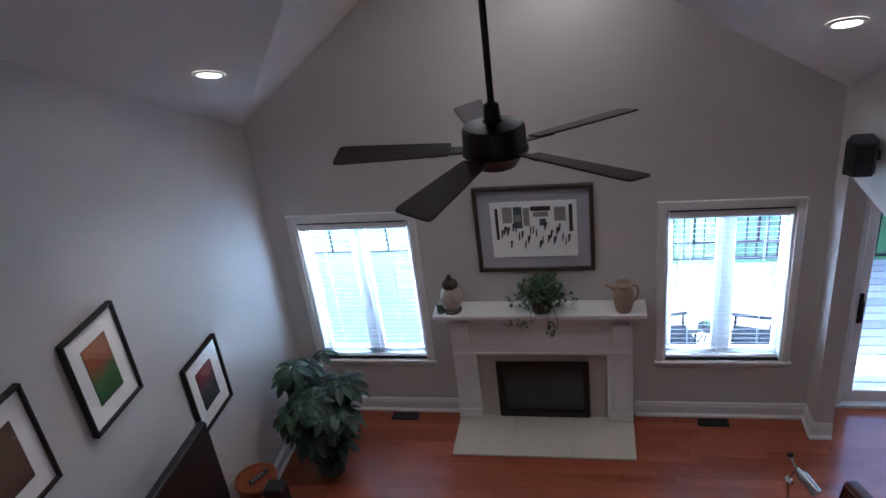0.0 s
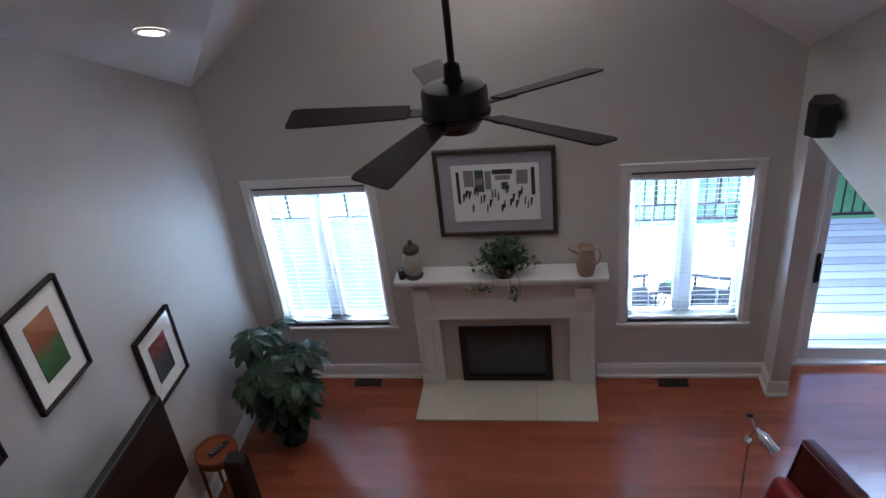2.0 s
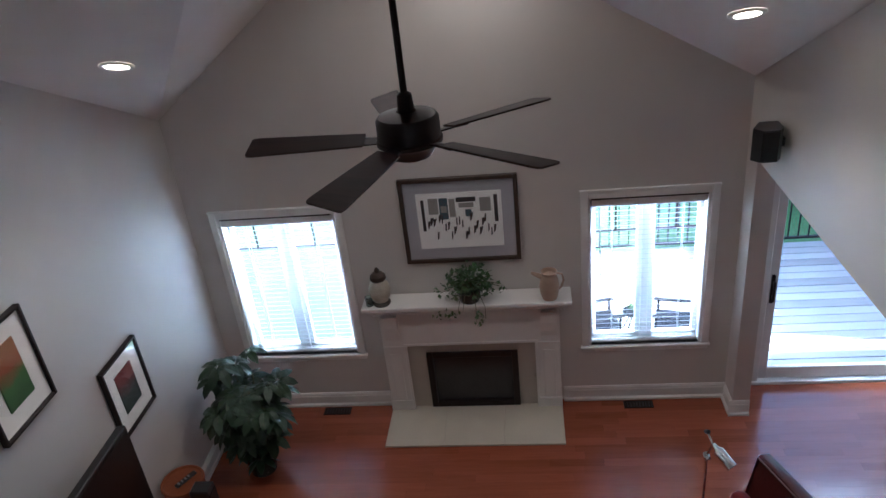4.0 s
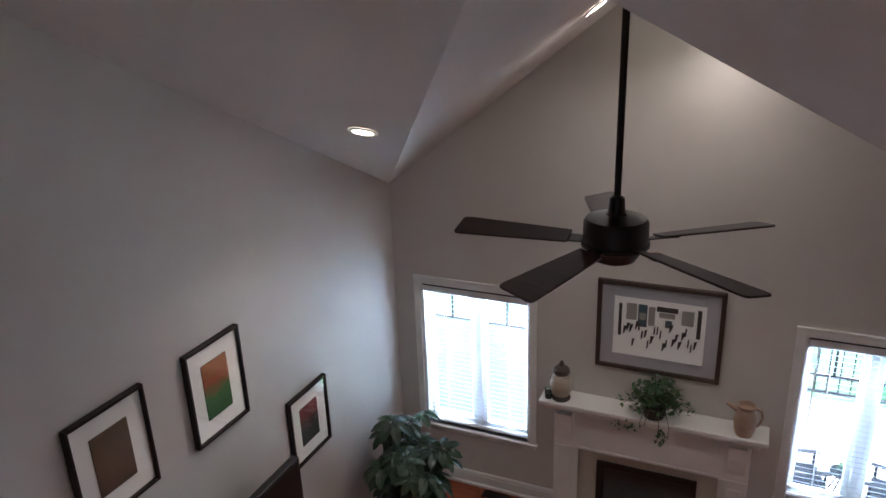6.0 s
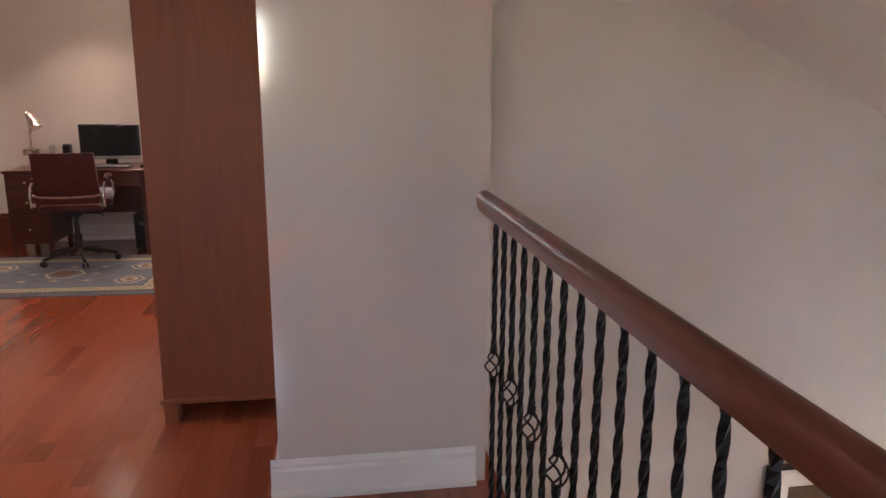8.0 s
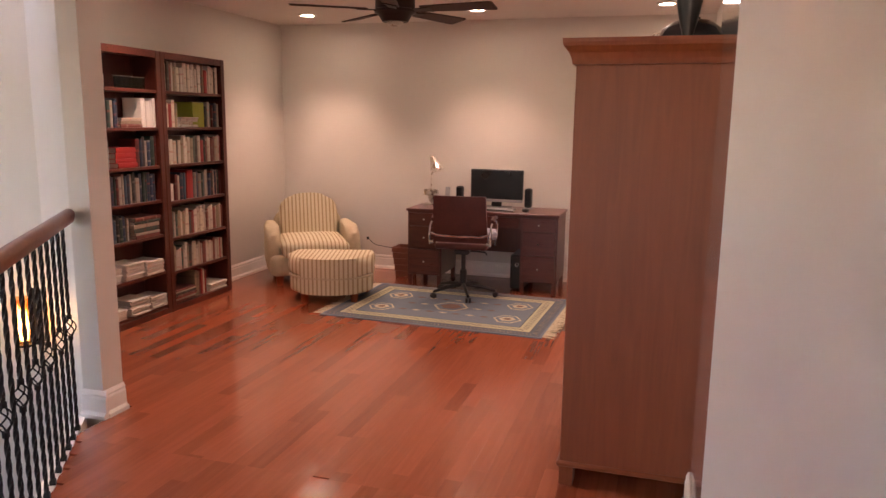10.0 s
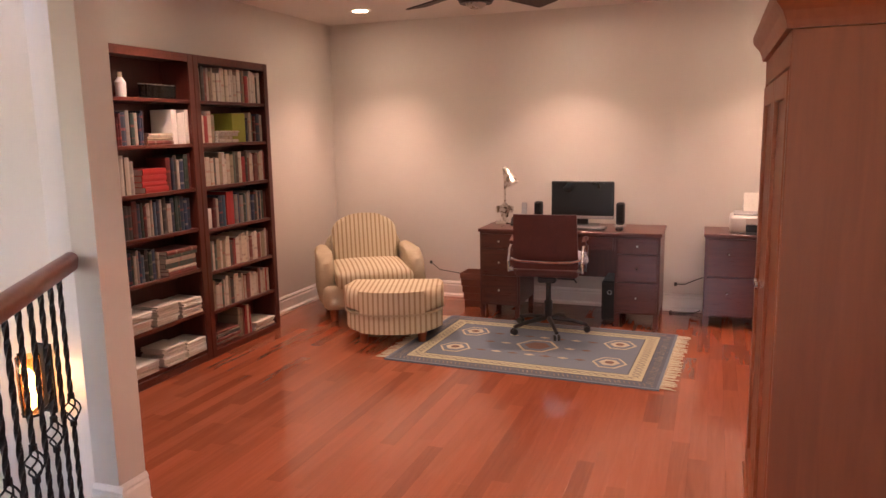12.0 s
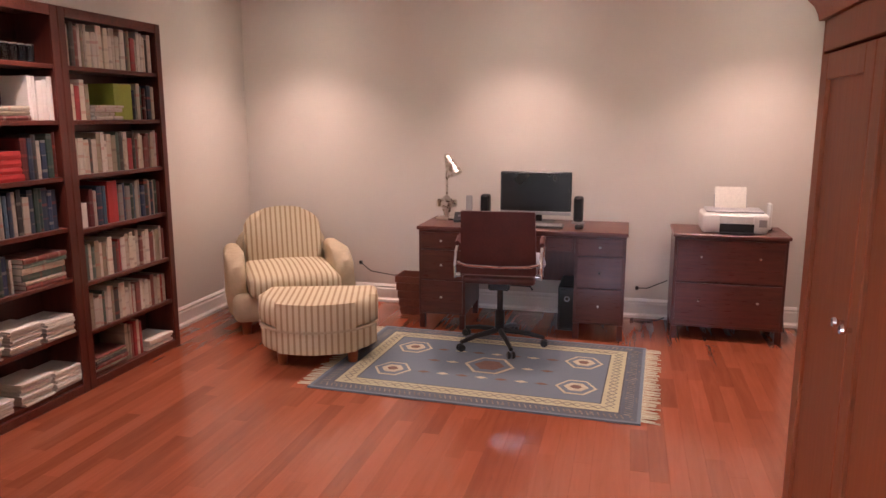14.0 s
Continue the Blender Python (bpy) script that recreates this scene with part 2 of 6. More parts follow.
PALE = ((0.0, (0.50, 0.46, 0.40)), (0.12, (0.20, 0.07, 0.06)), (0.22, (0.62, 0.58, 0.52)), (0.36, (0.34, 0.05, 0.05)), (0.43, (0.30, 0.26, 0.19)), (0.55, (0.07, 0.065, 0.06)), (0.67, (0.62, 0.57, 0.47)), (0.82, (0.09, 0.13, 0.11)), (0.9, (0.5, 0.45, 0.37)))
COOL = ((0.0, (0.025, 0.04, 0.07)), (0.16, (0.035, 0.035, 0.035)), (0.3, (0.05, 0.10, 0.15)), (0.44, (0.36, 0.33, 0.28)), (0.56, (0.03, 0.06, 0.05)), (0.68, (0.10, 0.02, 0.02)), (0.78, (0.03, 0.05, 0.10)), (0.9, (0.22, 0.21, 0.2)))
M_BOOK = bookcloth("mixed_book_covers", PALE)
M_BOOKDK = bookcloth("dark_book_covers", COOL)
M_REDBOOK = plain("red_book_cover", (0.38, 0.03, 0.03), 0.5)
M_GREENBOOK = plain("lime_book_cover", (0.30, 0.36, 0.05), 0.5)


def art(name, stops):
    k = Nodes(name, 0.7)
    v = k.coords()
    n = k.noise(v, 5.0, 4.0)
    z = k.maths('ADD', k.maths('ADD', k.axis(v, 2), 0.5), k.maths('MULTIPLY', k.maths('SUBTRACT', n, 0.5), 0.22))
    k.colour(k.ramp(z, stops))
    return k.m


M_ART = (art("brown_print", ((0.3, (0.035, 0.022, 0.015)), (0.5, (0.10, 0.06, 0.035)), (0.7, (0.085, 0.065, 0.035)))),
         art("orange_green_print", ((0.36, (0.03, 0.09, 0.025)), (0.47, (0.05, 0.14, 0.04)), (0.53, (0.26, 0.07, 0.03)), (0.68, (0.30, 0.13, 0.05)))),
         art("crimson_black_print", ((0.36, (0.015, 0.02, 0.02)), (0.48, (0.03, 0.03, 0.03)), (0.56, (0.16, 0.02, 0.025)), (0.7, (0.20, 0.025, 0.03)))))


def rugweave():
    """Blue field, cream border bands and a dark outer band, by distance from the rug's edge."""
    k = Nodes("blue_rug_weave", 0.95)
    v = k.coords()
    ax, ay = k.maths('ABSOLUTE', k.axis(v, 0)), k.maths('ABSOLUTE', k.axis(v, 1))
    edge = k.maths('MINIMUM', k.maths('SUBTRACT', 0.64, ax), k.maths('SUBTRACT', 0.93, ay))
    blue, dusk, cream, slate = (0.15, 0.20, 0.26), (0.085, 0.105, 0.14), (0.58, 0.55, 0.34), (0.06, 0.065, 0.085)
    c = k.ramp(k.maths('MULTIPLY', edge, 2.5), ((0.0, blue), (0.05, dusk), (0.27, slate), (0.29, cream), (0.53, slate), (0.55, blue)), True)
    w = k.add("ShaderNodeTexVoronoi", Scale=26.0)
    k.link(v, w.inputs["Vector"])
    inband = k.ramp(k.maths('MULTIPLY', edge, 2.5), ((0.0, (0, 0, 0)), (0.06, (0.7, 0.7, 0.7)), (0.26, (0.12, 0.12, 0.12)), (0.54, (0, 0, 0))), True)
    c = k.mix(c, (0.30, 0.25, 0.17), k.maths('MULTIPLY', k.ramp(w.outputs["Distance"], ((0.0, (0.8, 0.8, 0.8)), (0.22, (0, 0, 0))), True), inband))
    weave = k.noise(v, 220.0, 2.0)
    patch = k.noise(v, 5.0, 3.0)
    c = k.mix(c, (0.24, 0.25, 0.26), k.maths('MULTIPLY', patch, 0.3))
    k.colour(k.mix(c, (0.05, 0.05, 0.06), k.maths('MULTIPLY', weave, 0.3)))
    k.bump(weave, 0.5, 0.004)
    return k.m


M_RUG = rugweave()
M_RUGEDGE = plain("mottled_rug_border_yarn", (0.20, 0.19, 0.17), 0.95, 0, 0.6, 18, 0.4, 200)
M_RUGCREAM = plain("cream_rug_yarn", (0.50, 0.45, 0.33), 0.95, 0, 0.2, 40, 0.4, 200)
M_RUGRUST = plain("rust_rug_yarn", (0.17, 0.10, 0.08), 0.95, 0, 0.2, 40, 0.4, 200)

# ---- mesh helpers ----


def link_mesh(name, bm, material, smooth=False):
    me = bpy.data.meshes.new(name)
    bmesh.ops.recalc_face_normals(bm, faces=bm.faces)
    bm.to_mesh(me)
    bm.free()
    for m in (material if isinstance(material, (list, tuple)) else (material,)):
        me.materials.append(m)
    if smooth:
        for p in me.polygons:
            p.use_smooth = True
        me.set_sharp_from_angle(angle=radians(38))
    return new(name, me)


def part(name, bm, material, parent, label="", smooth=False):
    ob = link_mesh(name, bm, material, smooth)
    ob.parent = parent
    if label:
        ob["label"] = label
    return ob


def thing(name, m, label, category, group=""):
    ob = new(name)
    ob.empty_display_size = 0.1
    ob.matrix_world = m
    return tagged(ob, label, category, group)


def setting(name, bm, material, label=""):
    return tagged(link_mesh(name, bm, material), label, "", "", "structure")


def add_box(bm, x0, x1, y0, y1, z0, z1, bevel=0.0, m=None, seg=1):
    r = bmesh.ops.create_cube(bm, size=1)
    vs = r["verts"]
    for v in vs:
        v.co = Vector(((x0 + x1) / 2 + v.co.x * (x1 - x0), (y0 + y1) / 2 + v.co.y * (y1 - y0), (z0 + z1) / 2 + v.co.z * (z1 - z0)))
    if bevel:
        es = list({e for v in vs for e in v.link_edges})
        o = bmesh.ops.bevel(bm, geom=es, offset=bevel, segments=seg, profile=0.5, affect='EDGES')
        vs = list({v for f in o["faces"] for v in f.verts} | {v for v in vs if v.is_valid})
    if m is not None:
        bmesh.ops.transform(bm, matrix=m, verts=vs)
    return bm


def box(*a, **k):
    return add_box(bmesh.new(), *a, **k)


def boxes(*rows, bevel=0.0):
    bm = bmesh.new()
    for r in rows:
        add_box(bm, *r, bevel=bevel)
    return bm


def add_lathe(bm, profile, seg=24, m=None):
    rings = []
    for r, z in profile:
        if r < 1e-5:
            rings.append([bm.verts.new((0, 0, z))])
        else:
            rings.append([bm.verts.new((r * math.cos(2 * math.pi * i / seg), r * math.sin(2 * math.pi * i / seg), z)) for i in range(seg)])
    for a, b in zip(rings, rings[1:]):
        for i in range(seg):
            j = (i + 1) % seg
            if len(a) == 1 and len(b) == 1:
                continue
            if len(a) == 1:
                bm.faces.new((a[0], b[i], b[j]))
            elif len(b) == 1:
                bm.faces.new((a[i], a[j], b[0]))
            else:
                bm.faces.new((a[i], a[j], b[j], b[i]))
    if m is not None:
        bmesh.ops.transform(bm, matrix=m, verts=[v for r in rings for v in r])
    return bm


def lathe(profile, seg=24, m=None):
    return add_lathe(bmesh.new(), profile, seg, m)


def add_tube(bm, pts, r, seg=8, r2=None):
    pts = [Vector(p) for p in pts]
    rings = []
    side = None
    for i, p in enumerate(pts):
        d = (pts[min(i + 1, len(pts) - 1)] - pts[max(i - 1, 0)]).normalized()
        if side is None or abs(side.dot(d)) > 0.95:
            side = d.orthogonal().normalized()
        side = (side - d * side.dot(d)).normalized()
        up = d.cross(side)
        q = r if r2 is None else r + (r2 - r) * i / max(1, len(pts) - 1)
        rings.append([bm.verts.new(p + (side * math.cos(2 * math.pi * k / seg) + up * math.sin(2 * math.pi * k / seg)) * q) for k in range(seg)])
    for a, b in zip(rings, rings[1:]):
        for k in range(seg):
            bm.faces.new((a[k], a[(k + 1) % seg], b[(k + 1) % seg], b[k]))
    bm.faces.new(rings[0][::-1])
    bm.faces.new(rings[-1])
    return bm


def tube(pts, r, seg=8, r2=None):
    return add_tube(bmesh.new(), pts, r, seg, r2)


def add_prism(bm, poly, lo, hi, axis=2, m=None):
    """A flat outline pushed from lo to hi along an axis."""
    def at(a, b, c):
        return ((c, a, b), (a, c, b), (a, b, c))[axis]
    low = [bm.verts.new(at(a, b, lo)) for a, b in poly]
    top = [bm.verts.new(at(a, b, hi)) for a, b in poly]
    n = len(poly)
    bm.faces.new(low[::-1])
    bm.faces.new(top)
    for i in range(n):
        bm.faces.new((low[i], low[(i + 1) % n], top[(i + 1) % n], top[i]))
    if m is not None:
        bmesh.ops.transform(bm, matrix=m, verts=low + top)
    return bm


def prism(*a, **k):
    return add_prism(bmesh.new(), *a, **k)


def softbox(x0, x1, y0, y1, z0, z1, r=0.06, seg=4, puff=0.0):
    """A cushion: a box with wide round edges and a slight crown."""
    bm = box(x0, x1, y0, y1, z0, z1, bevel=r, seg=seg)
    bmesh.ops.subdivide_edges(bm, edges=[e for e in bm.edges if e.calc_length() > 0.12], cuts=4, use_grid_fill=True)
    cx, cy = (x0 + x1) / 2, (y0 + y1) / 2
    for v in bm.verts:
        q = max(0, 1 - ((v.co.x - cx) / ((x1 - x0) / 2)) ** 2) * max(0, 1 - ((v.co.y - cy) / ((y1 - y0) / 2)) ** 2)
        if v.co.z > (z0 + z1) / 2:
            v.co.z += puff * q
    return bm


def arc(cx, cy, r, a0, a1, n=10):
    return [(cx + r * math.cos(radians(a0 + (a1 - a0) * i / n)), cy + r * math.sin(radians(a0 + (a1 - a0) * i / n))) for i in range(n + 1)]

# ---- the large structure ----
FL = -3.016            # the great room's floor; the loft's floor is 0
GY = 5.572             # gable wall
LX = -3.13             # great room's side wall
RX = 1.43              # inner face of the pier and header
RIDGE = -0.85
EAVE = -0.09
PITCH, RISE = 0.75, 0.48
TOPZ = EAVE + PITCH * (RIDGE - LX)


def gable_wall():
    """The fireplace wall with its two window openings."""
    bm = bmesh.new()
    wl, wr = (-2.87, -1.85), (0.235, 1.19)
    z0, z1 = -2.415, -0.985
    y0, y1 = GY, GY + 0.2
    for x0, x1, a, b in ((LX - 0.2, wl[0], FL - 0.2, EAVE), (wl[0], wl[1], FL - 0.2, z0), (wl[0], wl[1], z1, EAVE), (wl[1], wr[0], FL - 0.2, EAVE), (wr[0], wr[1], FL - 0.2, z0), (wr[0], wr[1], z1, EAVE), (wr[1], 1.6, FL - 0.2, EAVE)):
        add_box(bm, x0, x1, y0, y1, a, b)
    add_prism(bm, [(LX - 0.2, EAVE), (1.6, EAVE), (RIDGE, TOPZ + 0.35)], y0, y1, axis=1)
    return setting("wall_gable", bm, M_WALL, "warm white painted gable wall around the fireplace")


gable_wall()
setting("wall_side", box(LX - 0.2, LX, 0.48, GY, FL - 0.2, 4.0), M_WALL, "plain warm white side wall hung with prints")
setting("wall_pier", box(RX, 1.572, GY - 0.25, GY, FL, -0.64), M_WALL, "narrow white wall pier beside the opening")
setting("wall_header", box(RX, 1.572, 0.45, GY, -0.64, 4.0), M_WALL, "white wall above the wide opening")
setting("wall_stub", box(LX - 0.2, -2.467, -0.293, 0.48, -0.3, 3.2), M_SATIN, "short satin painted wall where the railing ends")
setting("wall_study_north", box(-7.64, LX - 0.2, -0.12, 0.08, -0.3, 2.9), M_WALL, "plain study wall behind the wardrobe")
setting("wall_study_back", box(-7.64, -7.44, -4.78, 0.08, -0.3, 2.9), M_WALL, "plain study wall behind the desk")
setting("wall_study_books", box(-7.44, -3.84, -4.775, -4.575, -0.3, 2.9), M_WALL, "plain study wall behind the bookcases")
setting("wall_foyer_side", prism([(-3.12, -3.28), (-3.12, -3.41), (-3.70, -4.2), (-3.70, -8.4), (-3.84, -8.4), (-3.84, -4.3), (-3.27, -3.28)], FL, 3.4), M_WALL, "pale foyer wall whose end stands beside the railing")
# The opening in this wall is added, out of view, for the foyer fill.
setting("wall_foyer_south", boxes((-3.84, -0.8, -8.6, -8.4, FL, 3.4), (0.8, 3.4, -8.6, -8.4, FL, 3.4), (-0.8, 0.8, -8.6, -8.4, FL, 0.6), (-0.8, 0.8, -8.6, -8.4, 2.2, 3.4)), M_WALL)
# East opening and its window are invented, unseen, to house the landing fill.
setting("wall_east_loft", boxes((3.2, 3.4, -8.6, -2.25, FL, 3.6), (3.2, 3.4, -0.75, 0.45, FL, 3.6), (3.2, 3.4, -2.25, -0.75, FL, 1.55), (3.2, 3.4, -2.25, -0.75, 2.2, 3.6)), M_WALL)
setting("window_unseen", boxes((3.17, 3.2, -2.33, -2.25, 1.47, 2.28), (3.17, 3.2, -0.75, -0.67, 1.47, 2.28), (3.17, 3.2, -2.25, -0.75, 2.2, 2.28), (3.15, 3.2, -2.25, -0.75, 1.47, 1.55), (3.28, 3.32, -1.52, -1.48, 1.55, 2.2), bevel=0.004), M_TRIM, "added white framed landing window, out of view")
setting("wall_below_loft", box(LX, 6.0, 0.2, 0.40, FL, -0.3), M_WALL)
setting("wall_below_bridge", prism([(-3.13, -3.36), (-3.10, -3.36), (-1.01, -1.95), (3.2, -1.95), (3.2, -1.85), (-1.05, -1.85), (-3.13, -3.25)], FL, -0.3), M_WALL)
setting("wall_dining_side", box(5.8, 6.0, 0.4, 5.9, FL, -0.4), M_WALL)
setting("wall_slider", boxes((1.572, 1.70, 5.70, 5.90, FL - 0.2, -0.4), (4.5, 6.0, 5.70, 5.90, FL - 0.2, -0.4), (1.70, 4.5, 5.70, 5.90, -0.93, -0.4)), M_WALL, "white wall around the sliding door")
setting("ceiling_dining", box(1.572, 6.0, 0.4, 5.9, -0.42, -0.30), M_CEIL)
setting("ceiling_study", boxes((-7.64, -3.72, -4.775, 0.08, 2.6, 2.75), (-3.72, -2.485, -3.28, 0.08, 2.6, 2.75)), M_CEIL, "flat white study ceiling")


def vault():
    """Cross gable over the fireplace cut into the main roof slope."""
    bm = bmesh.new()
    yr = GY - (TOPZ - EAVE) / RISE
    xr = 2 * RIDGE - LX
    t = 0.15
    def slab(pts):
        low = [bm.verts.new(p) for p in pts]
        top = [bm.verts.new((p[0], p[1], p[2] + t)) for p in pts]
        bm.faces.new(low)
        bm.faces.new(top[::-1])
        for i in range(len(pts)):
            j = (i + 1) % len(pts)
            bm.faces.new((low[i], top[i], top[j], low[j]))
    slab([(LX, GY, EAVE), (RIDGE, GY, TOPZ), (RIDGE, yr, TOPZ)])
    slab([(RIDGE, GY, TOPZ), (xr, GY, EAVE), (RIDGE, yr, TOPZ)])
    zt = EAVE + RISE * (GY + 1.4)
    slab([(LX, GY, EAVE), (RIDGE, yr, TOPZ), (LX, yr, TOPZ)])
    slab([(RIDGE, yr, TOPZ), (xr, GY, EAVE), (xr, yr, TOPZ)])
    slab([(LX - 0.2, yr, TOPZ), (3.4, yr, TOPZ), (3.4, -1.4, zt), (LX - 0.2, -1.4, zt)])
    slab([(LX - 0.2, -1.4, zt), (3.4, -1.4, zt), (3.4, -8.6, zt), (LX - 0.2, -8.6, zt)])
    return setting("ceiling_vault", bm, M_CEIL, "white vaulted ceiling with a cross gable")


vault()
setting("wall_above_study", box(-3.05, -2.75, -8.6, 0.45, 2.75, 3.6), M_WALL)
setting("wall_roof_end", box(3.2, 3.4, 0.45, 3.4, -0.3, 4.0), M_WALL)

# The landing narrows along the slanting foyer railing, then runs on beside the stairwell.
SLANT = (-3.10, -3.40, 34.0)
LANDING = [(-2.87, 0.54), (-2.87, -3.27), (-1.01, -2.02), (3.2, -2.02), (3.2, 0.54)]
# Floors: boards are laid on these at the end of the file.
setting("floor_great_room", box(LX, 6.0, 0.4, 5.9, FL - 0.2, FL - 0.012), M_FLOOR, "cherry strip floor of the great room")
setting("floor_loft", add_prism(add_prism(boxes((-7.44, -3.84, -4.575, -0.12, -0.3, -0.012), (-3.84, -2.87, -3.28, -0.12, -0.3, -0.012)), LANDING, -0.3, -0.012), [(-3.27, -3.28), (-3.84, -3.28), (-3.84, -4.3)], -0.3, -0.012), M_FLOOR, "glossy cherry strip floor of the loft")
setting("floor_foyer", box(-3.72, 3.2, -8.4, -1.95, FL - 0.2, FL), M_TILE)
setting("trim_loft_edge", add_prism(boxes((-2.485, 3.2, 0.54, 0.57, -0.34, 0.0)), [(-3.118, -3.43), (-3.06, -3.43), (-1.01, -2.06), (3.2, -2.06), (3.2, -2.0), (-1.03, -2.0), (-3.118, -3.40)], -0.34, 0.001), M_TRIM, "white painted edge of the landing")


def baseboard(name, x0, y0, x1, y1, z, side, h=0.15):
    """Stepped baseboard with shoe along a wall; side is the way it faces."""
    prof = [(0, 0), (0.034, 0), (0.034, 0.02), (0.018, 0.035), (0.018, h * 0.72), (0.012, h * 0.80), (0.016, h * 0.87), (0.006, h), (0, h)]
    bm = bmesh.new()
    n = Vector(side)
    a, b = Vector((x0, y0, z)), Vector((x1, y1, z))
    va = [bm.verts.new(a + n * (p[0] + 0.001) + Vector((0, 0, p[1]))) for p in prof]
    vb = [bm.verts.new(b + n * (p[0] + 0.001) + Vector((0, 0, p[1]))) for p in prof]
    bm.faces.new(va)
    bm.faces.new(vb[::-1])
    for i in range(len(prof)):
        j = (i + 1) % len(prof)
        bm.faces.new((va[i], vb[i], vb[j], va[j]))
    return setting(name, bm, M_TRIM, "white moulded baseboard")


X, Y = (1, 0, 0), (0, 1, 0)
NX, NY = (-1, 0, 0), (0, -1, 0)
baseboard("baseboard_gable_1", LX, GY, -1.62, GY, FL, NY)
baseboard("baseboard_gable_2", 0.0, GY, RX, GY, FL, NY)
baseboard("baseboard_side", LX, 0.6, LX, GY - 0.03, FL, X)
baseboard("baseboard_pier_1", RX, GY - 0.25, RX, GY - 0.03, FL, NX)
baseboard("baseboard_pier_2", RX - 0.03, GY - 0.25, 1.572, GY - 0.25, FL, NY)
baseboard("baseboard_stub_1", -2.467, -0.323, -2.467, 0.44, 0, X)
baseboard("baseboard_stub_2", -3.15, -0.293, -2.467, -0.293, 0, NY)
baseboard("baseboard_back", -7.44, -4.54, -7.44, -0.15, 0, X)
baseboard("baseboard_books", -7.44, -4.575, -5.96, -4.575, 0, Y)
baseboard("baseboard_north", -7.44, -0.12, -4.3, -0.12, 0, NY)
baseboard("baseboard_foyer_1", -3.12, -3.41, -3.12, -3.25, 0, X)
baseboard("baseboard_foyer_2", -3.27, -3.28, -3.12, -3.28, 0, Y)


def window(name, x0, x1, z0=-2.415, z1=-0.985):
    """A pair of casements with a prairie grid, casing and sill; panes are children."""
    y = GY
    c = 0.062
    w = setting(name, boxes((x0 - c, x0, y - 0.022, y + 0.0, z0, z1 + c), (x1, x1 + c, y - 0.022, y, z0, z1 + c), (x0 - c - 0.006, x1 + c + 0.006, y - 0.026, y, z1 + c, z1 + c + 0.014), (x0, x1, y - 0.022, y, z1, z1 + c), bevel=0.004), M_TRIM, "white casement window with a prairie grid and open blinds")
    part("window_sill", boxes((x0 - 0.075, x1 + 0.075, y - 0.035, y + 0.1, z0 - 0.025, z0), (x0 - 0.06, x1 + 0.06, y - 0.016, y, z0 - 0.065, z0 - 0.025), bevel=0.006), M_TRIM, w)
    part("window_jamb", boxes((x0, x0 + 0.02, y, y + 0.2, z0, z1), (x1 - 0.02, x1, y, y + 0.2, z0, z1), (x0, x1, y, y + 0.2, z1 - 0.02, z1)), M_TRIM, w)
    mid = (x0 + x1) / 2
    part("mullion", box(mid - 0.03, mid + 0.03, y + 0.09, y + 0.17, z0, z1, bevel=0.004), M_TRIM, w)
    for a, b in ((x0 + 0.02, mid - 0.03), (mid + 0.03, x1 - 0.02)):
        s = 0.045
        zt = z1 - 0.02
        part("sash", boxes((a, a + s, y + 0.1, y + 0.15, z0, zt), (b - s, b, y + 0.1, y + 0.15, z0, zt), (a, b, y + 0.1, y + 0.15, z0, z0 + 0.06), (a, b, y + 0.1, y + 0.15, zt - 0.05, zt), bevel=0.004), M_TRIM, w)
        zm = z1 - 0.36
        part("muntin", boxes((a + s, b - s, y + 0.118, y + 0.132, zm - 0.011, zm + 0.011), ((a + b) / 2 - 0.009, (a + b) / 2 + 0.009, y + 0.118, y + 0.132, zm, zt - 0.04)), M_BRONZE, w)
        g = part("pane", box(a + s, b - s, y + 0.123, y + 0.127, z0 + 0.055, zt - 0.045), M_GLASS, w)
        g.visible_shadow = False
    return w


def blind(x0, x1, z0=-2.415, z1=-0.985):
    """A wide-slat blind let down with its slats level."""
    cx = (x0 + x1) / 2
    b = thing("window_blind", pose(cx, GY + 0.045, z0), "white horizontal slat blind let down and open", "blind", "window blinds")
    hw, h = (x1 - x0) / 2 - 0.025, z1 - z0
    part("headrail", box(-hw, hw, -0.05, 0.03, h - 0.075, h - 0.003, bevel=0.004), M_TRIM, b)
    part("valance_rod", box(-hw, hw, -0.066, -0.052, h - 0.012, h + 0.012, bevel=0.004), M_BRONZE, b, "dark rod over the valance")
    part("bottom_rail", box(-hw, hw, -0.025, 0.025, 0.012, 0.03, bevel=0.004), M_WHITE, b)
    n = 29
    me = None
    for i in range(n):
        z = 0.06 + i * (h - 0.16) / (n - 1)
        if me is None:
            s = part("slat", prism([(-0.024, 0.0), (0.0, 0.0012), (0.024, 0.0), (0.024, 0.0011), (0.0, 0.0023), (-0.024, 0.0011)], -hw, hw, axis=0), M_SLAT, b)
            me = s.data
        else:
            s = new("slat", me)
            s.parent = b
        s.location.z = z
        s.rotation_euler.x = radians(-31)
    for x in (-hw * 0.62, hw * 0.62):
        part("ladder_cord", boxes((x - 0.0015, x + 0.0015, -0.027, -0.024, 0.02, h - 0.07), (x - 0.0015, x + 0.0015, 0.024, 0.027, 0.02, h - 0.07)), M_WHITE, b)
    part("wand", tube([(-hw + 0.07, -0.04, h - 0.08), (-hw + 0.07, -0.042, h - 0.75)], 0.005), M_WHITE, b)
    return b


for wname, a, b in (("window_1", -2.87, -1.85), ("window_2", 0.235, 1.19)):
    window(wname, a, b)
    blind(a, b)


